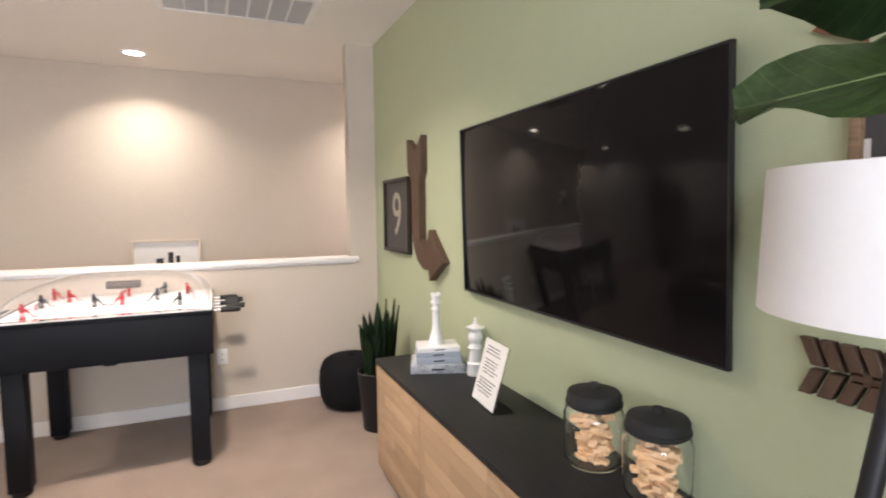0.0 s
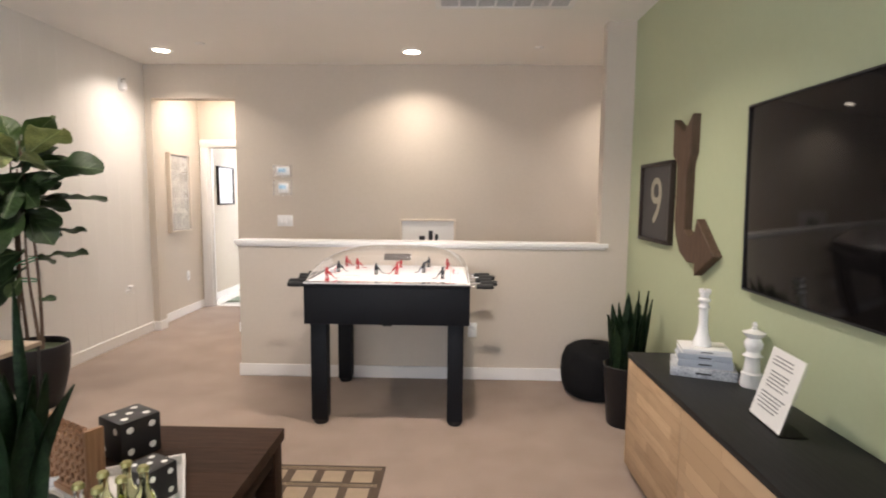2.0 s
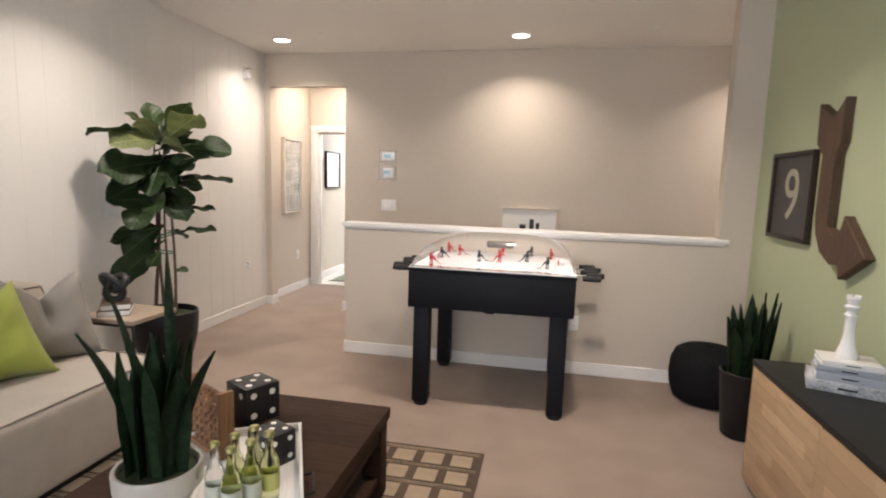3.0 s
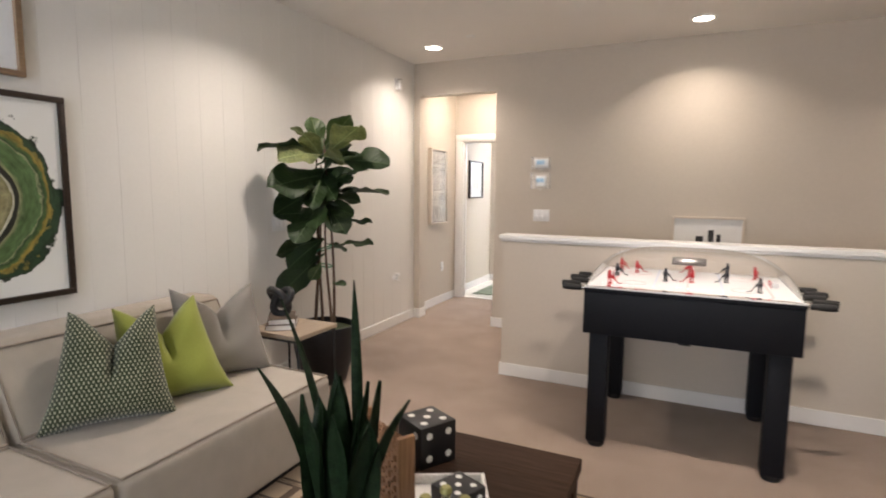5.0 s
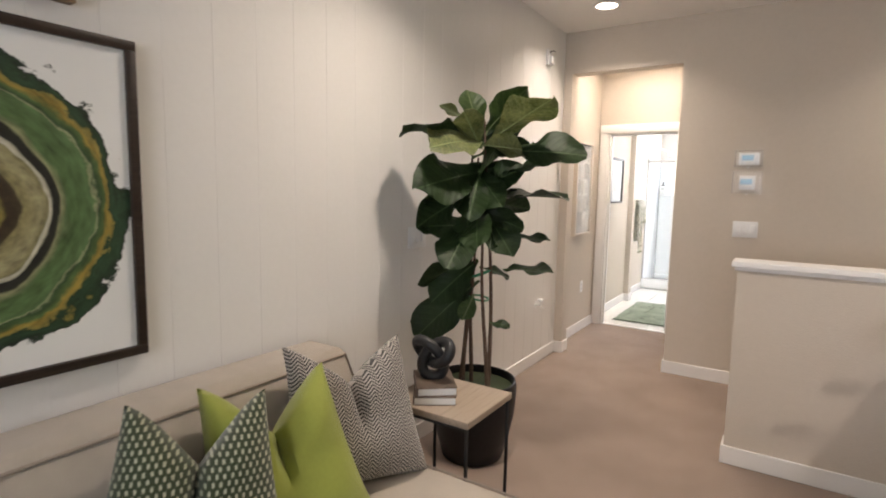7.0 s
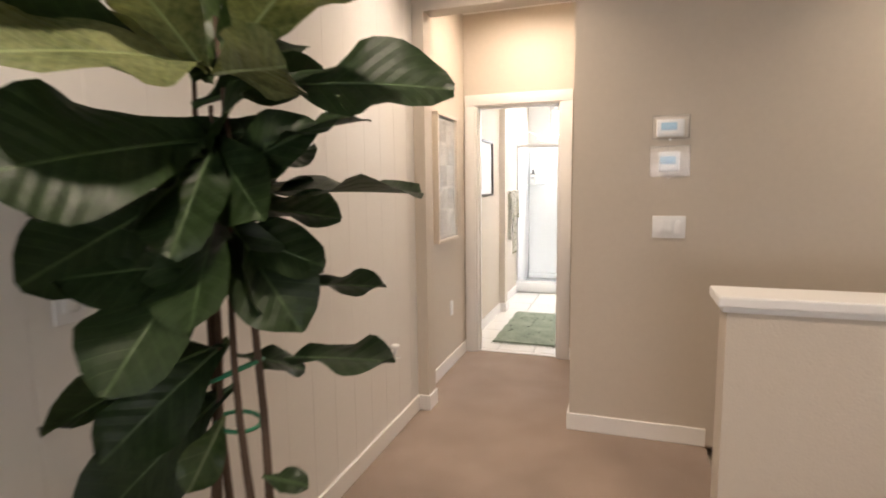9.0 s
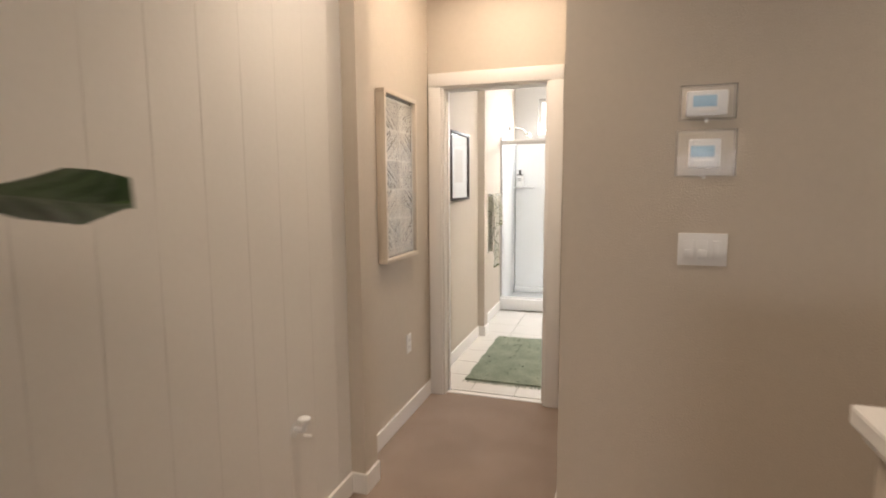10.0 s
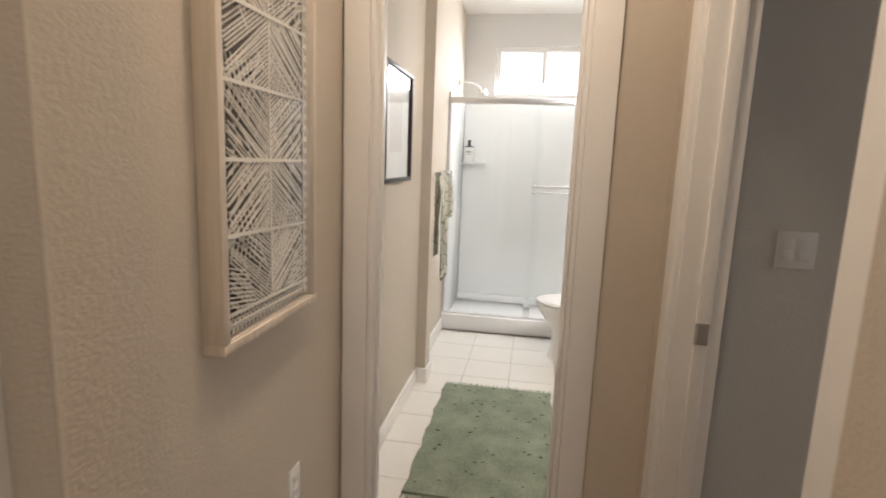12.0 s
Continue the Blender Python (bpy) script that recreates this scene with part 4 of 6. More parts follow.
def jar(m, seed, label):
    ob = thing("glass_jar", m, label, "jar", "jars on the credenza")
    r = random.Random(seed)
    g = part("jar", lathe([(0, 0.002), (0.085, 0.002), (0.098, 0.02), (0.10, 0.05), (0.10, 0.17), (0.092, 0.19), (0.084, 0.198), (0.080, 0.198), (0.088, 0.188), (0.096, 0.168), (0.096, 0.05), (0.094, 0.024), (0.082, 0.008), (0, 0.008)], 40, False), M_GLASS, ob, "clear round glass")
    g.visible_shadow = False
    part("lid", lathe([(0, 0.196), (0.086, 0.196), (0.09, 0.2), (0.09, 0.236), (0.084, 0.246), (0.05, 0.254), (0.02, 0.26), (0.018, 0.268), (0.014, 0.274), (0, 0.275)], 40), M_BLACKMATTE, ob, "black metal lid")
    part("rim", lathe([(0.0905, 0.2), (0.094, 0.203), (0.094, 0.212), (0.0905, 0.215)], 40, False), M_BLACKMATTE, ob)
    for i in range(36):
        b = box(-0.052, -0.013, -0.008, 0.052, 0.013, 0.008, 0.002, seg=1)
        layer = 0.022 + (i // 3) * 0.0125
        a = r.random() * 360
        d = 0.026 * r.random()
        q = r.random() * 6.28
        part("block", b, M_BLOCK, ob, smooth=False, m=pose(d * math.cos(q), d * math.sin(q), layer + 0.004 * r.random(), r.uniform(-14, 14), r.uniform(-14, 14), a))
    return ob


jar(pose(1.308, 1.537, TOP) @ Matrix.Scale(0.94, 4), 3, "clear glass jar of wooden blocks with a black lid")
jar(pose(1.333, 1.298, TOP) @ Matrix.Scale(0.94, 4), 5, "clear glass jar of wooden blocks with a black lid")

# ---- tripod floor lamp ----
fl = thing("floor_lamp", pose(1.113, 0.605, 0), "black tripod floor lamp with a white drum shade", "lamp")
M_SHADE = mat("white_lamp_shade", (0.80, 0.79, 0.77), 0.85, vary=0.02, bump=0.15, bump_scale=500)
part("shade", lathe([(0.205, 1.305), (0.197, 1.508), (0.194, 1.508), (0.202, 1.305)], 56, False), M_SHADE, fl, "white fabric drum shade")
part("stem", lathe([(0, 1.22), (0.012, 1.22), (0.012, 1.42), (0, 1.42)], 16), M_CHROME, fl)
part("hub", lathe([(0, 1.262), (0.034, 1.262), (0.034, 1.30), (0, 1.30)], 24), mat("brass", (0.55, 0.40, 0.18), 0.3, metal=1), fl, "brass hub")
for i in range(3):
    a = radians(35 + 120 * i)
    part("leg", tube([(0.03 * math.cos(a), 0.03 * math.sin(a), 1.285), (0.26 * math.cos(a), 0.26 * math.sin(a), 0.0)], [0.015, 0.012], 14), M_BLACK, fl)
part("bulb", lathe([(0, 1.40), (0.02, 1.40), (0.035, 1.44), (0.03, 1.475), (0, 1.49)], 20), M_CERAMIC, fl)

# ---- bubble hockey table ----
table = thing("bubble_hockey_table", pose(-0.32, 3.475, 0), "black bubble hockey table with a clear dome", "game table")
part("cabinet", box(-0.513, 0, 0.652, 0.513, 0.9, 0.895, 0.005), M_BODY, table, "black laminate cabinet")
part("cabinet_rim", box(-0.516, -0.003, 0.885, 0.516, 0.903, 0.905, 0.004), M_BODY, table)
M_ICE = mat("white_rink", (0.60, 0.60, 0.61), 0.6, vary=0.02, spec=0.2)
M_RED = mat("red_plastic", (0.42, 0.02, 0.025), 0.4)
M_NAVY = mat("dark_plastic", (0.02, 0.022, 0.03), 0.4)
M_BLUE = mat("pale_blue_paint", (0.42, 0.48, 0.62), 0.5)
M_PINK = mat("pale_red_paint", (0.62, 0.36, 0.36), 0.5)
part("rink", box(-0.514, -0.001, 0.905, 0.514, 0.901, 0.912, 0.002), M_ICE, table, "white rink surface")
for x, c, n in ((0.0, M_PINK, "centre_line"), (-0.17, M_BLUE, "blue_line"), (0.17, M_BLUE, "blue_line"), (-0.39, M_PINK, "goal_line"), (0.39, M_PINK, "goal_line")):
    part(n, box(x - 0.004, 0.06, 0.912, x + 0.004, 0.84, 0.9132), c, table, smooth=False)
for x in (-0.28, 0.28):
    for y in (0.25, 0.65):
        part("face_off_circle", lathe([(0.07, 0.912), (0.07, 0.9131), (0.067, 0.9131), (0.067, 0.912)], 32, False), M_PINK, table, m=pose(x, y, 0), smooth=False)
for x in (-0.41, 0.41):
    part("goal", tube([(x, 0.41, 0.912), (x, 0.41, 0.945), (x, 0.49, 0.945), (x, 0.49, 0.912)], 0.003, 8), M_RED, table)
    part("goal_net", box(min(x, x + 0.04 * (1 if x > 0 else -1)), 0.412, 0.912, max(x, x + 0.04 * (1 if x > 0 else -1)), 0.488, 0.942, 0.004), M_ICE, table)
# dome: a rounded clear shell
dome = bmesh.new()
N = 44
grid = []
for i in range(N + 1):
    u = -1 + 2 * i / N
    row = []
    for j in range(N + 1):
        v = -1 + 2 * j / N
        su, sv = math.sin(u * math.pi / 2), math.sin(v * math.pi / 2)
        e = max(0.0, 1 - abs(su) ** 3.2) ** 0.42 * max(0.0, 1 - abs(sv) ** 3.2) ** 0.42
        row.append(dome.verts.new((su * 0.505, 0.45 + sv * 0.44, 0.912 + 0.185 * e)))
    grid.append(row)
for i in range(N):
    for j in range(N):
        dome.faces.new((grid[i][j], grid[i + 1][j], grid[i + 1][j + 1], grid[i][j + 1]))
bmesh.ops.recalc_face_normals(dome, faces=dome.faces[:])
d = part("dome", dome, glass("dome_plastic", (1, 1, 1), 0.02, 1.14), table, "clear plastic dome")
shell = d.modifiers.new("shell", "SOLIDIFY")
shell.thickness = 0.002
d.visible_shadow = False
part("scoreboard", box(-0.095, 0.60, 0.985, 0.095, 0.66, 1.03, 0.006), mat("grey_scoreboard", (0.10, 0.085, 0.075), 0.5), table, "dark scoreboard under the dome")
part("scoreboard_post", box(-0.012, 0.62, 0.912, 0.012, 0.64, 0.985), M_CASE, table)


def player(x, y, turn, material):
    """A small flat hockey figure: legs, body, arms, head and stick in one plain shape."""
    b = lathe([(0, 0.0), (0.017, 0.0), (0.017, 0.004), (0, 0.004)], 12)
    box(-0.010, -0.005, 0.004, -0.003, 0.005, 0.036, 0.002, b, 1)
    box(0.004, -0.005, 0.004, 0.013, 0.005, 0.036, 0.002, b, 1)
    box(-0.013, -0.008, 0.034, 0.013, 0.008, 0.072, 0.005, b, 1)
    merge(b, lathe([(0, 0.07), (0.009, 0.074), (0.0105, 0.082), (0.007, 0.09), (0, 0.092)], 12))
    merge(b, tube([(0.0, 0.009, 0.064), (0.018, 0.018, 0.050), (0.034, 0.012, 0.04)], 0.0045, 8))
    merge(b, tube([(0.0, -0.009, 0.064), (0.016, -0.016, 0.046), (0.034, 0.0, 0.03)], 0.0045, 8))
    merge(b, tube([(0.022, 0.006, 0.055), (0.052, 0.004, 0.008), (0.078, 0.004, 0.005)], 0.003, 6))
    return part("player", b, material, table, m=pose(x, y, 0.9125, 0, 0, turn) @ Matrix.Scale(0.86, 4))


for x, y, a, c in ((-0.40, 0.14, 10, M_RED), (-0.40, 0.48, 0, M_NAVY), (-0.41, 0.80, -20, M_RED), (-0.30, 0.66, 15, M_RED), (-0.12, 0.38, 20, M_NAVY), (0.02, 0.40, 190, M_RED),
                   (0.01, 0.76, 160, M_RED), (0.20, 0.49, 200, M_NAVY), (0.22, 0.80, 170, M_NAVY), (0.36, 0.70, 60, M_RED), (0.34, 0.22, 195, M_NAVY)):
    player(x, y, a, c)
for s in (-1, 1):
    for k in range(5):
        y = 0.2 + k * 0.125
        out = 0.03 if k % 2 else 0.0
        rod = part("rod", tube([(s * 0.505, y, 0.868), (s * (0.575 + out), y, 0.868)], 0.006, 10), M_CHROME, table)
        part("grip", lathe([(0, 0), (0.015, 0), (0.018, 0.006), (0.016, 0.02), (0.019, 0.05), (0.018, 0.1), (0.015, 0.112), (0, 0.113)], 16), M_BLACKMATTE, rod, "black rubber grip", m=pose(s * (0.56 + out), y, 0.868, 0, 90 * s))
for x in (-0.478, 0.378):
    for y in (0.015, 0.785):
        leg = part("leg", box(x, y, 0.03, x + 0.1, y + 0.1, 0.654, 0.005), M_BODY, table)
        part("foot", lathe([(0, 0), (0.042, 0), (0.046, 0.008), (0.046, 0.03), (0, 0.03)], 24), M_BLACKMATTE, leg, m=pose(x + 0.05, y + 0.05, 0))
part("coin_latch", box(-0.03, 0.03, 0.636, 0.03, 0.08, 0.653, 0.004), M_BLACKMATTE, table)

# ---- pouf ----
pouf = thing("pouf", pose(1.14, 4.12, 0), "round black knitted pouf on the carpet", "pouf")
M_KNIT = mat("black_knit", (0.010, 0.010, 0.011), 0.95, vary=0.4, scale=10, bump=1.0, bump_scale=90, spec=0.15)
pb = lathe([(0, 0.0), (0.17, 0.0), (0.215, 0.03), (0.24, 0.10), (0.247, 0.18), (0.24, 0.27), (0.215, 0.335), (0.17, 0.365), (0.08, 0.378), (0, 0.38)], 60)
for v in pb.verts:
    a = math.atan2(v.co.y, v.co.x)
    r = math.hypot(v.co.x, v.co.y)
    k = 1 + 0.012 * math.cos(24 * a) * min(1, r / 0.2)
    v.co.x *= k
    v.co.y *= k
part("cushion", pb, M_KNIT, pouf)
part("button", lathe([(0, 0.376), (0.03, 0.378), (0.028, 0.388), (0, 0.392)], 24), M_KNIT, pouf)


# ---- plants ----
def sword_leaf(length, width, bend, seed):
    """One thick, upright, slightly twisted sword-shaped leaf."""
    bm = bmesh.new()
    r = random.Random(seed)
    tw = r.uniform(-0.7, 0.7)
    rows = []
    n = 9
    for i in range(n + 1):
        s = i / n
        w = width * min(1.0, 0.6 + 0.9 * s) if s < 0.6 else width * (1.0 - ((s - 0.6) / 0.4) ** 2.0)
        w = max(w, 0.0008)
        cx, cz = bend * s * s * length, length * s * (1 - 0.25 * abs(bend) * s)
        a = tw * s
        row = []
        for u in (-1, -0.5, 0, 0.5, 1):
            depth = 0.25 * width * (u * u)
            lx, ly = depth, u * w
            row.append(bm.verts.new((cx + lx * math.cos(a) - ly * math.sin(a) + 0.0015 * math.sin(9 * s + u * 4), lx * math.sin(a) + ly * math.cos(a), cz)))
        rows.append(row)
    for a, b in zip(rows, rows[1:]):
        for k in range(4):
            bm.faces.new((a[k], a[k + 1], b[k + 1], b[k]))
    front = bm.faces[:]
    r2 = bmesh.ops.solidify(bm, geom=front, thickness=0.003)
    return bm


def snake_plant(m, label, pot_profile, pot_mat, soil_z, soil_r, leaves, pot_label):
    ob = thing("snake_plant", m, label, "plant")
    part("pot", lathe(pot_profile, 48, False), pot_mat, ob, pot_label)
    so = lathe([(0, soil_z + 0.008), (soil_r * 0.6, soil_z + 0.006), (soil_r, soil_z), (0, soil_z - 0.01)], 30)
    part("soil", so, M_SOIL, ob, "mossy soil")
    for i, (a, d, ln, w, bend, face) in enumerate(leaves):
        part("leaf", sword_leaf(ln, w, bend, i), M_SNAKE, ob, m=pose(d * math.cos(radians(a)), d * math.sin(radians(a)), soil_z - 0.005, 0, 0, face))
    return ob


rnd = random.Random(21)
L1 = [(i * 137, 0.02 + 0.075 * (i / 22) ** 0.5, rnd.uniform(0.32, 0.56), rnd.uniform(0.024, 0.034), rnd.uniform(0.0, 0.16), i * 137 + rnd.uniform(-30, 30)) for i in range(22)]
snake_plant(pose(1.195, 3.60, 0), "tall snake plant in a black pot beside the credenza",
            [(0, 0.0), (0.10, 0.0), (0.106, 0.01), (0.135, 0.36), (0.14, 0.39), (0.133, 0.395), (0.126, 0.385), (0.124, 0.34), (0, 0.34)], M_POT, 0.35, 0.124, L1, "tapered matte black pot")
L2 = [(i * 137 + 20, 0.012 + 0.062 * (i / 15) ** 0.5, rnd.uniform(0.28, 0.44), rnd.uniform(0.026, 0.036), rnd.uniform(0.0, 0.10), i * 137 + rnd.uniform(-30, 30)) for i in range(15)]
L2 += [(160, 0.03, 0.63, 0.016, 0.40, 160), (35, 0.045, 0.66, 0.0145, 0.05, 140), (190, 0.06, 0.46, 0.026, 0.34, 195), (0, 0.06, 0.42, 0.028, 0.30, 5), (330, 0.06, 0.36, 0.030, 0.20, 335), (250, 0.05, 0.38, 0.028, 0.12, 240)]
CT = 0.41
snake_plant(pose(-1.085, 1.585, CT + 0.012), "snake plant with long leaves in a white pot on a tray",
            [(0, 0.0), (0.062, 0.0), (0.068, 0.012), (0.10, 0.07), (0.108, 0.095), (0.122, 0.10), (0.125, 0.155), (0.121, 0.162), (0.112, 0.16), (0.108, 0.13), (0, 0.13)], M_WHITEPOT, 0.14, 0.108, L2, "white ceramic pot with a banded rim")


def fig_leaf(length, seed):
    """A broad fiddle-shaped leaf along +x, folded at the midrib, wavy at the edge."""
    bm = bmesh.new()
    r = random.Random(seed)
    p1, p2, droop = r.uniform(0, 6), r.uniform(0, 6), r.uniform(0.06, 0.30)
    n, rows = 14, []
    for i in range(n + 1):
        s = i / n
        w = 0.30 * math.sin(math.pi * min(1, s * 0.97 + 0.03) ** 1.5) ** 0.62 * (0.58 + 0.52 * s) if s < 1 else 0.03
        if s < 0.06:
            w = 0.02 + s * 1.2
        row = []
        for u in (-1, -0.66, -0.33, 0, 0.33, 0.66, 1):
            yv = u * w
            zv = 0.14 * abs(yv) - droop * s * s * 0.6 + 0.05 * u * u * math.sin(11 * s + p1 + (2 if u > 0 else 0)) + 0.012 * math.sin(24 * s + p2) * abs(u) - 0.012 * (abs(u) < 0.01)
            row.append(bm.verts.new(((s - 0.04 * droop * s) * length, yv * length, zv * length)))
        rows.append(row)
    for a, b in zip(rows, rows[1:]):
        for k in range(6):
            bm.faces.new((a[k], b[k], b[k + 1], a[k + 1]))
    bmesh.ops.solidify(bm, geom=bm.faces[:], thickness=0.0012)
    rib = tube([rows[i][3].co + Vector((0, 0, 0.0005)) for i in range(0, n, 2)], [0.004, 0.0035, 0.003, 0.0025, 0.002, 0.0016, 0.0012], 6)
    return merge(bm, rib)


def fig_tree(m, label, pot, stems, leaves, turn, seed0):
    ob = thing("fiddle_leaf_fig", m, label, "plant")
    part("pot", lathe(pot[0], 56, False), M_POT, ob, "large glazed black pot")
    part("soil", lathe([(0, pot[1] + 0.01), (pot[2] * 0.6, pot[1] + 0.008), (pot[2], pot[1]), (0, pot[1] - 0.01)], 32), M_SOIL, ob, "green moss over the soil")
    for k, (a, d, lean, top) in enumerate(stems):
        pts, rad = [], []
        for i in range(9):
            s = i / 8
            wob = 0.012 * math.sin(5 * s + k * 2)
            pts.append((d * math.cos(radians(a)) * (1 - lean * s) + wob, d * math.sin(radians(a)) * (1 - lean * s) + wob * 0.6, pot[1] - 0.02 + (top - pot[1]) * s))
            rad.append(0.012 * (1 - 0.6 * s))
        part("trunk", tube(pts, rad, 9), M_BARK, ob)
    for i, (tx, ty, tz, ln, zs, roll, light) in enumerate(leaves):
        tip, attach = Vector((tx, ty, tz)), Vector((0.25 * tx * 0.3, 0.25 * ty * 0.3, zs))
        way = (tip - attach).normalized()
        start = tip - way * ln
        side = Vector((0, 0, 1)).cross(way).normalized()
        lm = Matrix((way, side, way.cross(side))).transposed().to_4x4()
        lm.translation = start
        leaf = part("leaf", fig_leaf(ln, seed0 + i), (M_LEAF, M_LEAFLIGHT, M_LEAFMID)[light], ob, ("", "pale green young leaf", "mid-green leaf")[light])
        leaf.matrix_local = lm @ pose(0, 0, 0, roll)
        inv = leaf.matrix_local.inverted()
        part("stalk", tube([attach - Vector((0, 0, 0.03)), attach * 0.4 + start * 0.6, start + way * 0.03], 0.0038, 6), M_BARK, leaf, m=inv)
    return ob


# each leaf: tip, length, height on the trunk, roll, colour (1 young, 2 mid-green)
FIG = [(-0.152, -0.47, 1.745, 0.40, 1.70, 12, 0), (0.03, -0.43, 1.68, 0.44, 1.68, -38, 1), (0.46, -0.20, 1.85, 0.42, 1.66, -18, 1), (0.12, 0.14, 1.99, 0.32, 1.70, 20, 2), (-0.05, -0.02, 1.95, 0.28, 1.70, -50, 2),
       (-0.16, -0.12, 1.87, 0.15, 1.74, 30, 1), (0.32, -0.16, 1.63, 0.32, 1.66, -42, 1), (0.22, 0.02, 1.96, 0.32, 1.70, -30, 2), (0.02, -0.22, 1.83, 0.28, 1.67, 25, 1), (-0.14, 0.12, 1.82, 0.28, 1.68, 0, 0), (0.55, -0.01, 1.645, 0.41, 1.62, 46, 0),
       (0.32, 0.10, 1.60, 0.24, 1.47, 20, 0), (0.16, 0.28, 1.72, 0.30, 1.62, 10, 0),
       (0.0, -0.48, 1.475, 0.47, 1.52, -52, 0), (-0.22, -0.16, 1.50, 0.34, 1.53, -25, 0), (-0.12, -0.34, 1.40, 0.36, 1.47, 48, 0), (0.22, 0.05, 1.57, 0.30, 1.45, 62, 0), (0.36, 0.345, 1.44, 0.46, 1.40, 4, 0), (0.07, -0.22, 1.30, 0.32, 1.50, 0, 0),
       (-0.20, -0.31, 1.25, 0.34, 1.43, 84, 0), (0.0, -0.26, 1.37, 0.22, 1.47, 30, 0), (0.05, 0.30, 1.42, 0.32, 1.44, 0, 0), (0.18, -0.10, 1.36, 0.30, 1.50, 55, 0),
       (-0.13, -0.29, 1.27, 0.32, 1.25, -48, 0), (-0.10, -0.25, 1.15, 0.26, 1.21, 20, 0), (0.04, -0.36, 1.11, 0.38, 1.30, -12, 0), (0.23, -0.03, 1.12, 0.34, 1.36, 34, 0), (0.24, 0.05, 1.26, 0.28, 1.32, 40, 0), (0.12, -0.26, 1.19, 0.34, 1.34, 30, 0),
       (0.35, 0.13, 1.20, 0.22, 1.19, 14, 0), (0.12, 0.22, 1.18, 0.30, 1.28, 0, 0), (-0.02, -0.15, 1.16, 0.28, 1.30, -35, 0), (0.16, 0.0, 1.14, 0.32, 1.32, -40, 0),
       (-0.18, -0.32, 1.005, 0.36, 1.06, 40, 0), (-0.10, -0.27, 0.90, 0.34, 1.05, -42, 0), (-0.26, -0.22, 0.67, 0.46, 0.93, -48, 0), (0.40, 0.05, 1.06, 0.26, 1.02, 12, 0), (0.15, 0.10, 1.00, 0.17, 1.03, 20, 0), (0.02, -0.16, 0.79, 0.17, 0.90, -30, 2),
       (0.20, 0.0, 0.75, 0.12, 0.74, 30, 0),
       (0.12, 0.20, 1.78, 0.30, 1.68, 30, 0), (0.22, 0.10, 1.70, 0.30, 1.62, -30, 0), (0.10, 0.25, 1.55, 0.32, 1.50, 40, 0), (0.20, 0.20, 1.35, 0.30, 1.38, -30, 0), (0.05, 0.20, 1.50, 0.30, 1.50, 60, 0), (0.10, -0.10, 1.62, 0.30, 1.55, 70, 0), (-0.05, -0.10, 1.45, 0.30, 1.50, -70, 0)]
fig_tree(pose(-2.76, 3.69, 0), "tall fiddle-leaf fig in a black pot by the sofa",
         ([(0, 0.0), (0.150, 0.0), (0.162, 0.010), (0.195, 0.13), (0.220, 0.25), (0.229, 0.35), (0.229, 0.405), (0.224, 0.427), (0.218, 0.431), (0.211, 0.425), (0.210, 0.375), (0, 0.375)], 0.388, 0.211),
         ((180, 0.085, 0.75, 1.74), (150, 0.05, 0.4, 1.62), (225, 0.05, 0.6, 1.30), (10, 0.085, 0.55, 1.80), (335, 0.10, 0.5, 1.45)), FIG, 0, 100)
fig = bpy.data.objects["fiddle_leaf_fig"]
M_TIE = mat("green_garden_tie", (0.02, 0.22, 0.11), 0.5, vary=0.1)
for z, r, slope in ((0.99, 0.062, 0.45), (0.865, 0.05, -0.15)):
    ring = [(0.012 + r * math.cos(k * math.pi / 9), 0.012 + r * math.sin(k * math.pi / 9), z + slope * r * math.cos(k * math.pi / 9)) for k in range(18)]
    part("tie", tube(ring, 0.005, 8, True), M_TIE, fig, "green garden tie")
# the first leaf's mid green includes the light falling on it
FIG2 = [(-0.20, 0.715, 1.622, 0.44, 1.66, -38, 2), (-0.20, 0.66, 1.785, 0.46, 1.74, 25, 0), (0.05, 0.25, 1.95, 0.3, 1.75, 20, 0), (0.12, -0.2, 1.85, 0.3, 1.75, 0, 2), (-0.1, -0.3, 1.6, 0.3, 1.6, 0, 0), (-0.25, 0.05, 1.5, 0.24, 1.5, 10, 0)]
fig_tree(pose(1.18, 0.10, 0), "fiddle-leaf fig in a black pot beside the floor lamp",
         ([(0, 0.0), (0.13, 0.0), (0.136, 0.01), (0.18, 0.25), (0.19, 0.34), (0.183, 0.345), (0.175, 0.33), (0, 0.31)], 0.32, 0.175),
         ((35, 0.04, 0.6, 1.82), (200, 0.04, 0.5, 1.75)), FIG2, 0, 300)

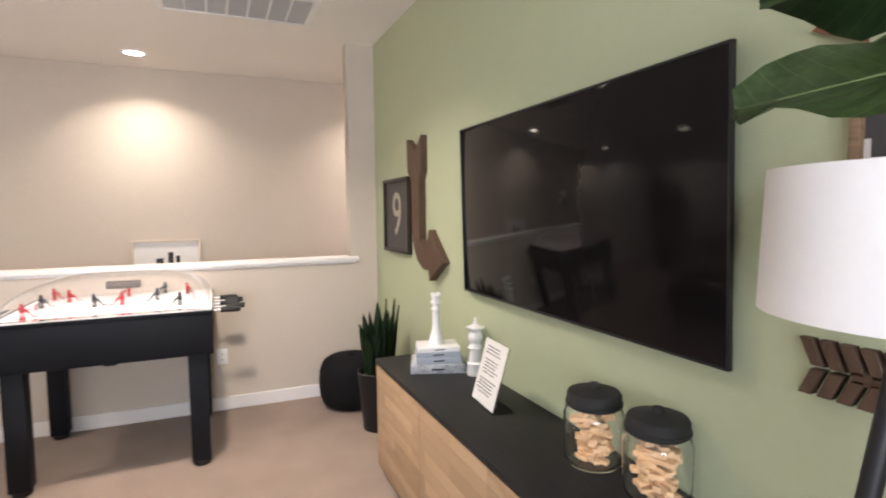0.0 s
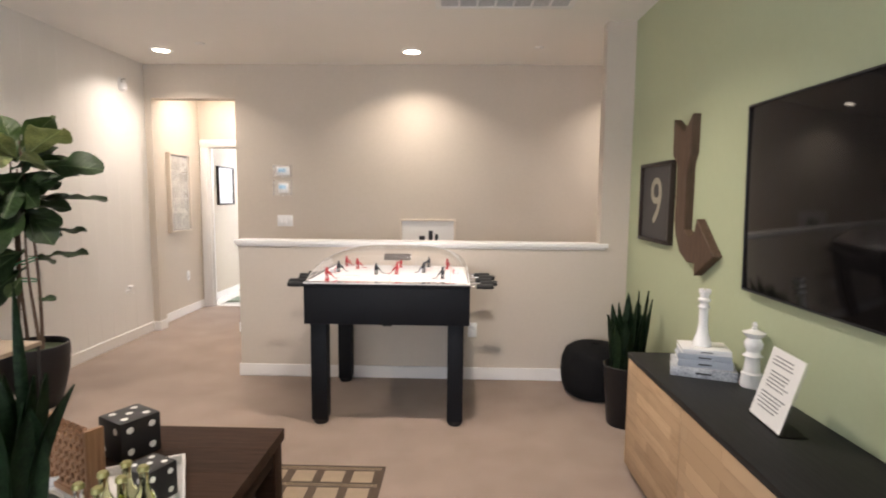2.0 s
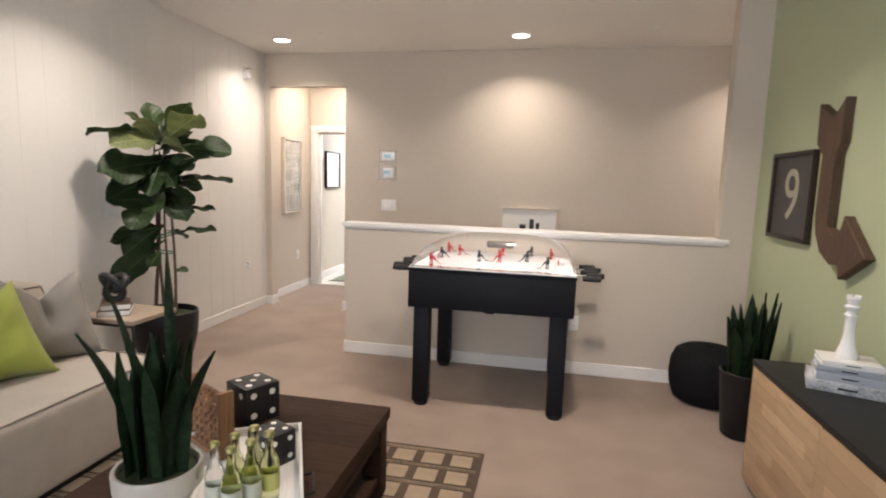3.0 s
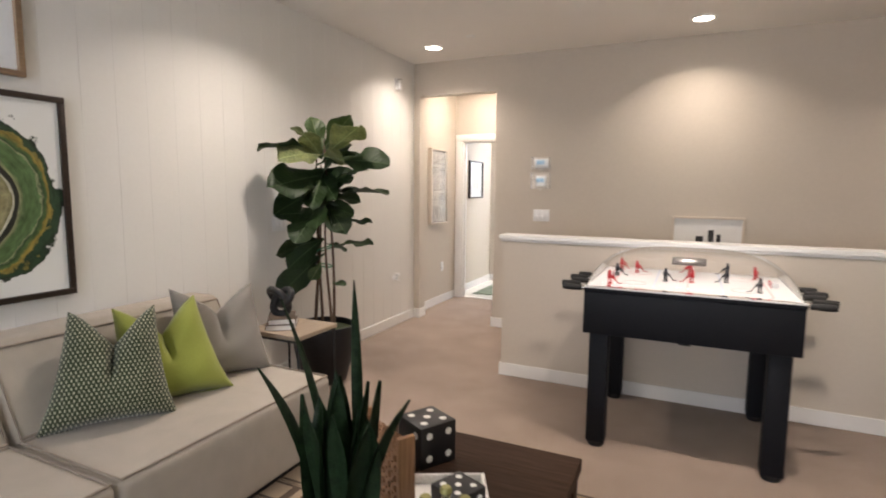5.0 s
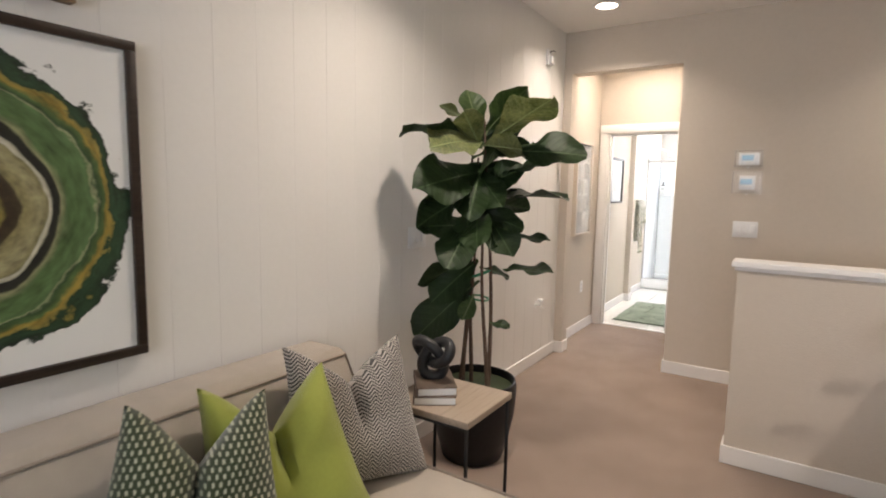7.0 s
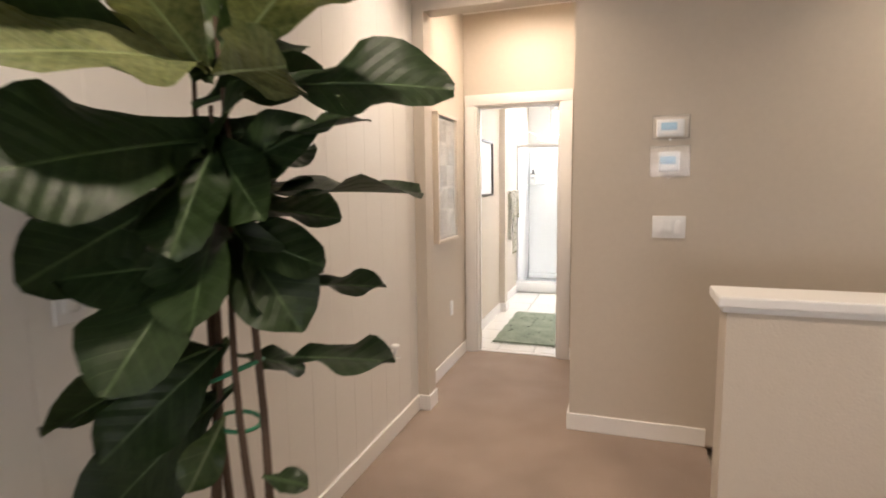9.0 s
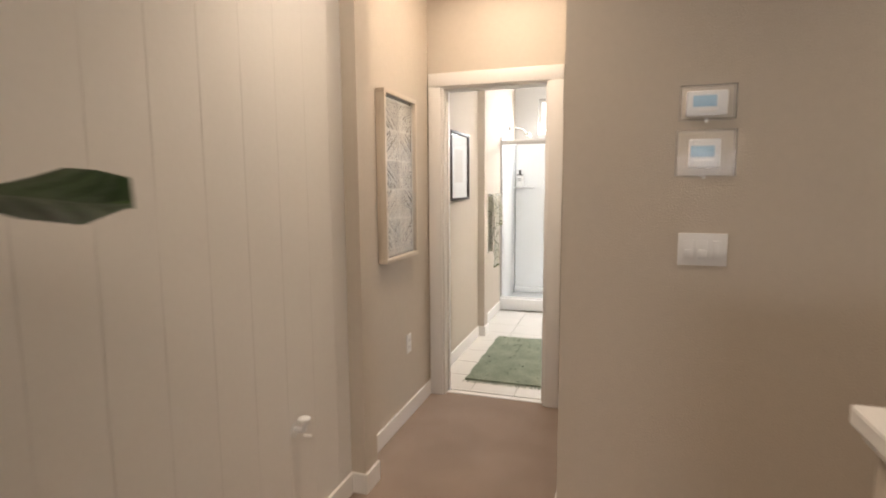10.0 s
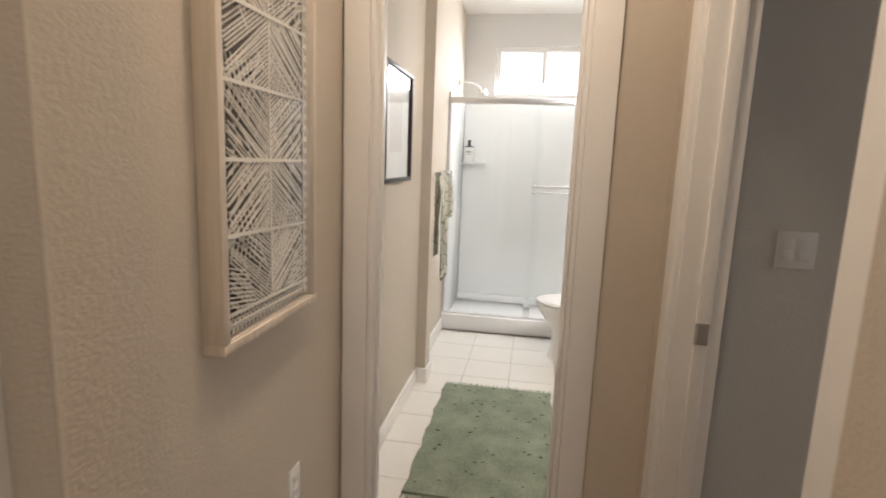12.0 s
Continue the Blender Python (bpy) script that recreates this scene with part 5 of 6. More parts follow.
# ---- sofa ----
sofa = thing("sofa", pose(-3.05, 1.63, 0), "beige linen modular sofa along the panelled wall", "sofa")
def soft(x0, y0, z0, x1, y1, z1, r=0.035, puff=0.012):
    """A padded block: rounded edges and slightly swollen faces."""
    bm = box(x0, y0, z0, x1, y1, z1)
    bmesh.ops.subdivide_edges(bm, edges=bm.edges[:], cuts=7, use_grid_fill=True)
    c = Vector(((x0 + x1) / 2, (y0 + y1) / 2, (z0 + z1) / 2))
    h = Vector(((x1 - x0) / 2, (y1 - y0) / 2, (z1 - z0) / 2))
    for v in bm.verts:
        q = Vector([(v.co[i] - c[i]) / h[i] for i in range(3)])
        for i in range(3):
            if abs(abs(q[i]) - 1) < 1e-4:
                a, b = q[(i + 1) % 3], q[(i + 2) % 3]
                v.co[i] += math.copysign(puff * (1 - a * a) * (1 - b * b), q[i])
    edges = [e for e in bm.edges if len(e.link_faces) == 2 and e.calc_face_angle() > 0.8]
    bmesh.ops.bevel(bm, geom=edges, offset=r, segments=4, profile=0.5, affect="EDGES")
    return bm


def piping(points, parent):
    part("piping", tube(points, 0.0055, 8, True), M_SOFAPIPE, parent, "taupe welt seam")


for a, b in ((-1.27, -0.004), (0.004, 1.18)):
    part("plinth", box(0.04, a + 0.03, 0.0, 0.96, b - 0.03, 0.07), M_BLACKMATTE, sofa, "black recessed base")
    part("seat", soft(0.0, a, 0.05, 1.01, b, 0.425, 0.03, 0.008), M_SOFA, sofa)
    back = soft(0.0, a, 0.40, 0.39, b, 0.80, 0.04, 0.012)
    for v in back.verts:
        v.co.x *= 1 - 0.52 * max(0.0, (v.co.z - 0.43) / 0.37)
    part("backrest", back, M_SOFA, sofa)
    piping([(0.392, a + 0.015, 0.428), (0.995, a + 0.015, 0.428), (0.995, b - 0.015, 0.428), (0.392, b - 0.015, 0.428)], sofa)
    piping([(0.385, a + 0.02, 0.44), (0.205, a + 0.02, 0.775), (0.205, b - 0.02, 0.775), (0.385, b - 0.02, 0.44)], sofa)


def pattern_material(name, dark, light, kind):
    m = bpy.data.materials.new(name)
    m.use_nodes = True
    n, l = m.node_tree.nodes, m.node_tree.links
    b = n["Principled BSDF"]
    b.inputs["Roughness"].default_value = 0.9
    b.inputs["Sheen Weight"].default_value = 0.2
    co, sp = n.new("ShaderNodeTexCoord"), n.new("ShaderNodeSeparateXYZ")
    l.new(co.outputs["Object"], sp.inputs[0])

    def op(kind_, a, c=None, v=0.0):
        o = n.new("ShaderNodeMath")
        o.operation = kind_
        l.new(a, o.inputs[0])
        if c is not None:
            l.new(c, o.inputs[1])
        else:
            o.inputs[1].default_value = v
        return o.outputs[0]

    x, z = sp.outputs["X"], sp.outputs["Z"]
    if kind == "dots":
        wob = n.new("ShaderNodeTexNoise")
        wob.inputs["Scale"].default_value = 34
        l.new(co.outputs["Object"], wob.inputs["Vector"])
        slip = op("MULTIPLY", wob.outputs["Fac"], v=0.006)
        row = op("MULTIPLY", op("ADD", z, slip), v=62.0)
        fl = op("FLOOR", row)
        sh = op("MULTIPLY", fl, v=0.5)
        colm = op("ADD", op("MULTIPLY", op("ADD", x, slip), v=60.0), sh)
        dx = op("ABSOLUTE", op("SUBTRACT", op("FRACT", colm), v=0.5))
        dz = op("ABSOLUTE", op("SUBTRACT", op("FRACT", row), v=0.5))
        fac = op("MULTIPLY", op("LESS_THAN", dx, v=0.19), op("LESS_THAN", dz, v=0.33))
    else:
        tri = op("PINGPONG", x, v=0.02)
        fac = op("LESS_THAN", op("FRACT", op("MULTIPLY", op("ADD", z, tri), v=80.0)), v=0.5)
    ns = n.new("ShaderNodeTexNoise")
    ns.inputs["Scale"].default_value = 180
    l.new(co.outputs["Object"], ns.inputs["Vector"])
    f2 = op("MULTIPLY", fac, op("ADD", op("MULTIPLY", ns.outputs["Fac"], v=0.7), v=0.55))
    mx = n.new("ShaderNodeMix")
    mx.data_type = "RGBA"
    mx.inputs["A"].default_value, mx.inputs["B"].default_value = (*dark, 1), (*light, 1)
    l.new(f2, mx.inputs["Factor"])
    l.new(mx.outputs["Result"], b.inputs["Base Color"])
    bp = n.new("ShaderNodeBump")
    bp.inputs["Strength"].default_value, bp.inputs["Distance"].default_value = 0.6, 0.002
    l.new(f2, bp.inputs["Height"])
    l.new(bp.outputs[0], b.inputs["Normal"])
    return m


def pillow(m, size, material, label, chop=0.10, fat=0.085, seed=0, taper=0.3):
    """A plump square cushion facing -y, standing on its edge, its top chopped into two soft ears."""
    ob = thing("throw_pillow", m, label, "pillow", "pillows on the sofa")
    bm = bmesh.new()
    r = random.Random(seed)
    n = 34
    lean, ph = r.uniform(-0.06, 0.06), r.uniform(0, 6)
    for side in (-1, 1):
        rows = []
        for i in range(n + 1):
            u = -1 + 2 * i / n
            row = []
            for j in range(n + 1):
                v = -1 + 2 * j / n
                t = (max(0, 1 - abs(u) ** 3.2) * max(0, 1 - abs(v) ** 3.2)) ** 0.5
                pin = 1 - 0.10 * (1 - u * u) * abs(v) ** 3
                pinu = 1 - 0.09 * (1 - v * v) * abs(u) ** 3
                top = max(0.0, (v + 0.5) / 1.5)
                dent = math.exp(-(u / 0.30) ** 2) * top ** 1.6
                fold = math.exp(-(u / 0.07) ** 2) * min(1.0, max(0.0, (v + 0.35) / 0.5))
                vee = max(0.0, 1 - abs(u)) ** 1.6 * top ** 2.2
                x = u * pinu * (1 - taper * ((v + 1) / 2) ** 1.2 + 0.06 * max(0, -v) ** 4) + lean * (v + 1)
                z = v * pin - vee * chop * 3.2 - 0.03 * (1 - t) * (v < -0.8)
                # creases run out from the chop and from the corners
                crease = 0.012 * dent * math.cos(u * 10 + ph) + 0.010 * math.sin(9 * u * v + ph) * t * (u * u + v * v) + 0.006 * math.sin(6 * u - 8 * v + seed)
                belly = 1.0 + 0.22 * max(0.0, -v)
                row.append(bm.verts.new((x * size / 2, side * (fat * belly * t * (1 - 0.5 * dent) * (1 - 0.6 * fold) + 0.001) + crease * t * (0.6 if side > 0 else -0.8), z * size / 2 + size / 2)))
            rows.append(row)
        for a, b in zip(rows, rows[1:]):
            for k in range(n):
                q = (a[k], b[k], b[k + 1], a[k + 1])
                bm.faces.new(q if side < 0 else q[::-1])
    bmesh.ops.remove_doubles(bm, verts=bm.verts[:], dist=0.0028)
    part("cover", bm, material, ob)
    s = size / 2
    low = [(u * s, 0, 0.004) for u in (-1, -0.5, 0, 0.5, 1)]
    part("seam", tube(low, 0.004, 8), material, ob)
    return ob


M_WOVEN = pattern_material("green_woven", (0.032, 0.045, 0.018), (0.42, 0.42, 0.30), "dots")
M_HERR = pattern_material("grey_herringbone", (0.03, 0.026, 0.024), (0.46, 0.42, 0.38), "herringbone")
pillow(pose(-2.55, 2.565, 0.42, -20, 2, 66), 0.50, M_HERR, "grey herringbone throw pillow on the sofa", 0.17, 0.10, 3, 0.12)
pillow(pose(-2.505, 2.235, 0.42, -22, -4, 62), 0.49, M_LIME, "plain lime green throw pillow on the sofa", 0.20, 0.12, 1, 0.26)
pillow(pose(-2.525, 1.92, 0.42, -20, 1, 58), 0.50, M_WOVEN, "dark green woven throw pillow with cream stitches", 0.19, 0.14, 2, 0.34)

# ---- side table beside the sofa ----
st = thing("side_table", pose(-2.54, 3.09, -0.025), "grey-oak side table with a dark metal frame", "table")
part("top", box(-0.2, -0.185, 0.572, 0.2, 0.19, 0.60, 0.004), M_GREYOAK, st, "grey-oak top")
for x in (-0.19, 0.18):
    for y in (-0.175, 0.17):
        part("leg", box(x, y, 0.025, x + 0.012, y + 0.012, 0.572, 0.002), M_BLACKMATTE, st, "thin dark metal leg")
for y in (-0.175, 0.17):
    part("rail", box(-0.178, y, 0.025, 0.18, y + 0.012, 0.037, 0.002), M_BLACKMATTE, st)
    part("rail", box(-0.178, y, 0.555, 0.18, y + 0.012, 0.572, 0.002), M_BLACKMATTE, st)
z = 0.575
M_TAUPE = mat("brown_cover", (0.10, 0.07, 0.05), 0.6)
for w, d, h, t in ((0.245, 0.17, 0.034, -55), (0.225, 0.16, 0.034, -50)):
    book(pose(-2.60, 3.07, z, 0, 0, t), w, d, h, M_TAUPE, "brown hardback book lying on the side table")
    z += h
knot = thing("knot_sculpture", pose(-2.61, 3.07, z), "black ceramic knot sculpture on two books", "sculpture")
pts = []
for i in range(72):
    a = 2 * math.pi * i / 72
    pts.append((0.032 * (math.sin(a) + 2 * math.sin(2 * a)), 0.020 * -math.sin(3 * a), 0.098 + 0.030 * (math.cos(a) - 2 * math.cos(2 * a))))
part("knot", tube(pts, 0.023, 14, True), mat("black_ceramic", (0.013, 0.013, 0.014), 0.5, vary=0.3, bump=0.15, bump_scale=80), knot)

# ---- rug under the coffee table ----
rug = thing("area_rug", pose(-0.255, 2.97, 0), "brown flat-woven rug with beige squares under the coffee table", "rug")
M_RUGB = mat("brown_weave", (0.085, 0.058, 0.038), 0.95, vary=0.3, scale=30, bump=0.8, bump_scale=350)
M_RUGS = mat("beige_weave", (0.34, 0.26, 0.18), 0.95, vary=0.2, scale=30, bump=0.8, bump_scale=350)
part("ground", box(-1.9, -2.6, 0.0, 0, 0, 0.008, 0.003), M_RUGB, rug, "dark brown woven ground")
sq = box(-0.054, -0.054, 0.008, 0.054, 0.054, 0.0105, 0.001, seg=1)
one = part("square", sq, M_RUGS, rug, smooth=False)
one.location = (-0.105, -0.115, 0)
for i in range(12):
    for j in range(16):
        if i or j:
            o = one.copy()
            scene.collection.objects.link(o)
            o.location = (-0.105 - i * 0.152, -0.115 - j * 0.162, 0)
lines = bmesh.new()
for j in range(17):
    for k in (-0.009, 0.0, 0.009):
        box(-1.88, -0.034 - j * 0.162 + k - 0.0015, 0.008, -0.02, -0.034 - j * 0.162 + k + 0.0015, 0.0095, bm=lines)
part("pinstripes", lines, M_RUGS, rug, smooth=False)["kind"] = "stuff"

# ---- coffee table ----
ct = thing("coffee_table", pose(-0.652, 2.53, 0.008), "large dark walnut coffee table with open shelf", "table")
CX, CY, CZ = -0.80, -1.18, CT - 0.008
for i in range(6):
    a = CY + i * 1.18 / 6
    part("plank", box(CX, a + 0.0002, CZ - 0.05, 0, a + 1.18 / 6 - 0.0002, CZ, 0.001, seg=1), M_DARKWOOD, ct, smooth=False)
for x in (CX + 0.01, -0.10):
    for y in (CY + 0.01, -0.10):
        part("leg", box(x, y, 0, x + 0.09, y + 0.09, CZ - 0.05, 0.004), M_DARKWOOD, ct)
for a in ((CX + 0.1, CY + 0.02, -0.1, CY + 0.05), (CX + 0.1, -0.05, -0.1, -0.02), (CX + 0.02, CY + 0.1, CX + 0.05, -0.1), (-0.05, CY + 0.1, -0.02, -0.1)):
    part("apron", box(a[0], a[1], CZ - 0.13, a[2], a[3], CZ - 0.05, 0.002), M_DARKWOOD, ct)
part("shelf", box(CX + 0.02, CY + 0.02, 0.08, -0.02, -0.02, 0.11, 0.003), M_DARKWOOD, ct, "low shelf")
# tray, turned on the table
tray = thing("serving_tray", pose(-0.955, 1.70, CT, 0, 0, 27), "white wooden serving tray on the coffee table", "tray")
M_TRAY = wood("white_washed_wood", (0.55, 0.53, 0.50), (0.78, 0.77, 0.75), "Y", 0.5)
part("base", box(-0.24, -0.44, 0.0, 0.24, 0.42, 0.012, 0.002), M_TRAY, tray)
for a in ((-0.25, -0.45, -0.238, 0.43), (0.238, -0.45, 0.25, 0.43), (-0.238, -0.45, 0.238, -0.438), (-0.238, 0.418, 0.238, 0.43)):
    part("side", box(a[0], a[1], 0.0, a[2], a[3], 0.045, 0.003), M_TRAY, tray)
for x in (0.254,):
    part("handle", tube([(x, -0.06, 0.025), (x + 0.03, -0.06, 0.03), (x + 0.03, 0.06, 0.03), (x, 0.06, 0.025)], 0.005, 8), M_BLACKMATTE, tray, "black metal handle")


def die(m, s, label):
    ob = thing("oversized_die", m, label, "die", "large dice")
    part("cube", box(-s / 2, -s / 2, 0, s / 2, s / 2, s, s * 0.04), M_BLACK, ob)
    p = s * 0.27
    faces = (((0, 0), (-p, -p), (p, p), (-p, p), (p, -p)), ((-p, -p), (p, p), (-p, p), (p, -p)), ((-p, -p), (p, p), (0, 0)), ((-p, -p), (p, p)))
    turns = (pose(0, 0, s), pose(0, -s / 2, s / 2, 90), pose(s / 2, 0, s / 2, 90, 0, 90), pose(-s / 2, 0, s / 2, 90, 0, -90))
    for dots, t in zip(faces, turns):
        for x, y in dots:
            part("pip", lathe([(s * 0.085, -0.001), (s * 0.085, 0.0008), (0, 0.0012)], 18, False), M_PAPER, ob, m=t @ pose(x, y, 0))
    return ob


die(pose(-1.195, 2.285, CT, 0, 0, 61), 0.16, "large black wooden die with white pips")
die(pose(-0.92, 1.95, CT + 0.012, 0, 0, 66), 0.12, "large black wooden die with white pips on the tray")
# wooden four-in-a-row game
game = thing("row_game", pose(-1.205, 1.985, CT + 0.012, 0, 0, -28), "upright brown wooden four-in-a-row game board", "board game")
for y in (-0.022, 0.010):
    g = bmesh.new()
    w, h, r, cols, rows_ = 0.125, 0.235, 0.012, 7, 6
    for i in range(cols):
        for j in range(rows_):
            cx, cz = -w + (i + 0.5) * 2 * w / cols, 0.02 + (j + 0.5) * (h - 0.03) / rows_
            hx, hz = w / cols, (h - 0.03) / rows_ / 2
            ring = [(cx + r * math.cos(k * math.pi / 6), cz + r * math.sin(k * math.pi / 6)) for k in range(12)]
            sqr = []
            for k in range(12):
                c, s = math.cos(k * math.pi / 6), math.sin(k * math.pi / 6)
                f = 1 / max(abs(c), abs(s))
                sqr.append((cx + hx * c * f, cz + hz * s * f))
            for yy, flip in ((y, False), (y + 0.012, True)):
                a = [g.verts.new((p[0], yy, p[1])) for p in ring]
                b = [g.verts.new((p[0], yy, p[1])) for p in sqr]
                for k in range(12):
                    q = (a[k], b[k], b[(k + 1) % 12], a[(k + 1) % 12])
                    g.faces.new(q if flip else q[::-1])
            a = [g.verts.new((p[0], y, p[1])) for p in ring]
            b = [g.verts.new((p[0], y + 0.012, p[1])) for p in ring]
            for k in range(12):
                g.faces.new((a[k], a[(k + 1) % 12], b[(k + 1) % 12], b[k]))
    bmesh.ops.remove_doubles(g, verts=g.verts[:], dist=1e-4)
    part("panel", g, M_GAMEWOOD, game, "pierced wooden panel", smooth=False)
for x in (-0.143, 0.125):
    part("end_post", box(x, -0.03, 0, x + 0.018, 0.03, 0.25, 0.003), M_GAMEWOOD, game)
part("base_bar", box(-0.125, -0.03, 0, 0.125, 0.03, 0.02, 0.002), M_GAMEWOOD, game)

# soda bottles in a wire carrier
M_SODA = glass("yellow_soda_glass", (0.74, 0.76, 0.46), 0.03, 1.33)
M_CAP = mat("gold_cap", (0.30, 0.28, 0.11), 0.4, metal=0.6)
for i, (x, y) in enumerate(((-0.932, 1.635), (-0.905, 1.699), (-0.866, 1.618), (-0.875, 1.760), (-0.836, 1.676), (-0.810, 1.738))):
    b = thing("soda_bottle", pose(x, y, CT + 0.012), "small glass bottle of pale yellow soda with a gold cap", "bottle", "soda bottles")
    g = part("bottle", lathe([(0, 0), (0.027, 0), (0.03, 0.006), (0.03, 0.115), (0.026, 0.135), (0.014, 0.165), (0.012, 0.205), (0.0135, 0.208), (0.0135, 0.216), (0, 0.217)], 24), M_SODA if i else M_GLASS, b)
    g.visible_shadow = False
    part("cap", lathe([(0, 0.226), (0.012, 0.226), (0.0155, 0.222), (0.0165, 0.212), (0.0145, 0.212), (0.013, 0.2165), (0, 0.2175)], 22), M_CAP, b)
    part("label", lathe([(0.0304, 0.04), (0.0304, 0.095)], 24, False), mat("bottle_label", (0.42, 0.42, 0.12) if i % 2 else (0.44, 0.46, 0.38), 0.5, vary=0.15, scale=12), b)

# ---- bathroom ----
tile_me = None
tiles = bpy.data.objects["bath_floor"]
for i in range(-1, 7):
    for j in range(-1, 9):
        x0, y0 = -2.895 + (i - 1) * 0.305, 7.385 + (j - 1) * 0.305
        if x0 < -3.35 or x0 > -1.65 or y0 < END + 0.07 or y0 > 9.5:
            continue
        if tile_me is None:
            b = box(0.002, 0.002, -0.008, 0.303, 0.303, 0.0, 0.0015, seg=1)
            tile_me = bpy.data.meshes.new("tile")
            b.to_mesh(tile_me)
            b.free()
            tile_me.materials.append(M_TILE)
        o = new("tile", tile_me)
        o.parent = tiles
        o.location = (x0, y0, 0.0)
structure("door_threshold", box(-3.05, END + 0.03, 0.0, -2.375, END + 0.075, 0.006, 0.002), M_TRIM, "pale strip between carpet and tiles", "threshold")

M_RAG = mat("green_rag_weave", (0.17, 0.205, 0.15), 0.95, vary=0.35, scale=10, bump=1.0, bump_scale=160, second=(0.29, 0.335, 0.25), second_scale=6)
rr = thing("bath_rug", pose(-2.655, 7.86, 0), "green woven rag rug with a fringe on the tiles", "rug")
rb = box(-0.33, -0.58, 0.001, 0.33, 0.58, 0.012)
bmesh.ops.subdivide_edges(rb, edges=rb.edges[:], cuts=20, use_grid_fill=True)
for v in rb.verts:
    v.co.x += 0.006 * math.sin(v.co.y * 23) + 0.004 * math.sin(v.co.y * 61)
    v.co.z += 0.002 * math.sin(v.co.y * 300) if v.co.z > 0.005 else 0
part("weave", rb, M_RAG, rr)
rnd = random.Random(5)
flecks = bmesh.new()
for i in range(60):
    x, y = rnd.uniform(-0.3, 0.3), rnd.uniform(-0.56, 0.56)
    box(x, y, 0.0125, x + rnd.uniform(0.006, 0.022), y + 0.004, 0.0155, bm=flecks)
part("flecks", flecks, mat("dark_green_fleck", (0.03, 0.05, 0.035), 0.95), rr, "dark green flecks", smooth=False)["kind"] = "stuff"
for s in (-1, 1):
    fr = bmesh.new()
    for i in range(54):
        x = -0.325 + i * 0.0122
        q = rnd.uniform(-0.012, 0.012)
        merge(fr, tube([(x, s * 0.578, 0.006), (x + q * 0.5, s * 0.60, 0.005), (x + q, s * (0.615 + 0.012 * rnd.random()), 0.003)], 0.0028, 5))
    part("fringe", fr, M_RAG, rr)["kind"] = "stuff"

# shower
M_ACRYL = mat("white_acrylic", (0.84, 0.85, 0.85), 0.12, vary=0.01, coat=0.2)
sh = thing("shower_stall", pose(-3.215, 9.55, 0), "white acrylic shower stall with sliding glass doors", "shower")
part("curb", box(0, 0, 0, 1.615, 0.085, 0.135, 0.014), M_ACRYL, sh)
part("tray", box(0.0, 0.085, 0, 1.615, 0.9, 0.05, 0.01), M_ACRYL, sh)
part("wall_panel", box(0.001, 0.04, 0.05, 0.022, 0.9, 1.94, 0.006), M_ACRYL, sh)
part("wall_panel", box(0.022, 0.876, 0.05, 1.59, 0.899, 1.94, 0.006), M_ACRYL, sh)
part("wall_panel", box(1.59, 0.04, 0.05, 1.614, 0.9, 1.94, 0.006), M_ACRYL, sh)
part("tray_lip", box(0.022, 0.82, 0.05, 1.59, 0.876, 0.12, 0.014), M_ACRYL, sh)
part("shelf", lathe([(0, 1.385), (0.21, 1.385), (0.215, 1.397), (0, 1.397)], 40), M_ACRYL, sh, m=pose(0.03, 0.872, 0) @ Matrix.Diagonal((1, 0.6, 1, 1)))
M_ALU = mat("brushed_aluminium", (0.66, 0.66, 0.67), 0.3, metal=1.0, vary=0.03)
part("top_rail", box(0.0, 0.025, 1.865, 1.615, 0.06, 1.912, 0.004), M_ALU, sh, "brushed aluminium rail")
part("bottom_rail", box(0.0, 0.028, 0.135, 1.615, 0.06, 0.15, 0.003), M_ACRYL, sh)
part("side_rail", box(0.0, 0.028, 0.15, 0.022, 0.06, 1.95, 0.003), M_ALU, sh)
for x0, x1, y in ((0.03, 0.76, 0.052), (0.69, 1.59, 0.036)):
    g = part("glass_door", box(x0, y - 0.003, 0.15, x1, y + 0.003, 1.865), glass("shower_glass", (0.985, 1.0, 0.995), 0.01, 1.3), sh, "clear sliding glass")
    g.visible_shadow = False
part("door_edge", box(0.683, 0.030, 0.15, 0.737, 0.042, 1.865, 0.002), M_CASE, sh).visible_shadow = False
part("towel_bar", tube([(0.70, 0.03, 1.235), (0.70, -0.02, 1.235), (1.5, -0.02, 1.235), (1.5, 0.03, 1.235)], 0.008, 10), M_CHROME, sh)
part("towel_bar", tube([(0.70, 0.03, 1.185), (0.70, -0.012, 1.185), (1.5, -0.012, 1.185), (1.5, 0.03, 1.185)], 0.006, 10), M_CHROME, sh)
SH = pose(0, 0.53, 2.03)
head = part("shower_head", lathe([(0, 0), (0.045, 0), (0.045, 0.012), (0.014, 0.045), (0, 0.05)], 24), M_CHROME, sh, "chrome shower head", m=SH @ pose(0.215, 0, -0.035, 0, 25))
part("arm", tube([(0, 0, 0.06), (0.08, 0, 0.075), (0.16, 0, 0.05), (0.2, 0, 0.01)], 0.009, 10), M_CHROME, head, m=SH)
part("flange", lathe([(0, 0), (0.028, 0), (0.022, 0.01), (0, 0.012)], 20), M_CHROME, head, m=SH @ pose(0, 0, 0.06, 0, 90))
bt = thing("soap_bottle", pose(-3.13, 10.36, 1.397), "pale label soap bottle with a black cap", "bottle")
part("bottle", box(-0.04, -0.022, 0, 0.04, 0.022, 0.155, 0.01), M_CERAMIC, bt)
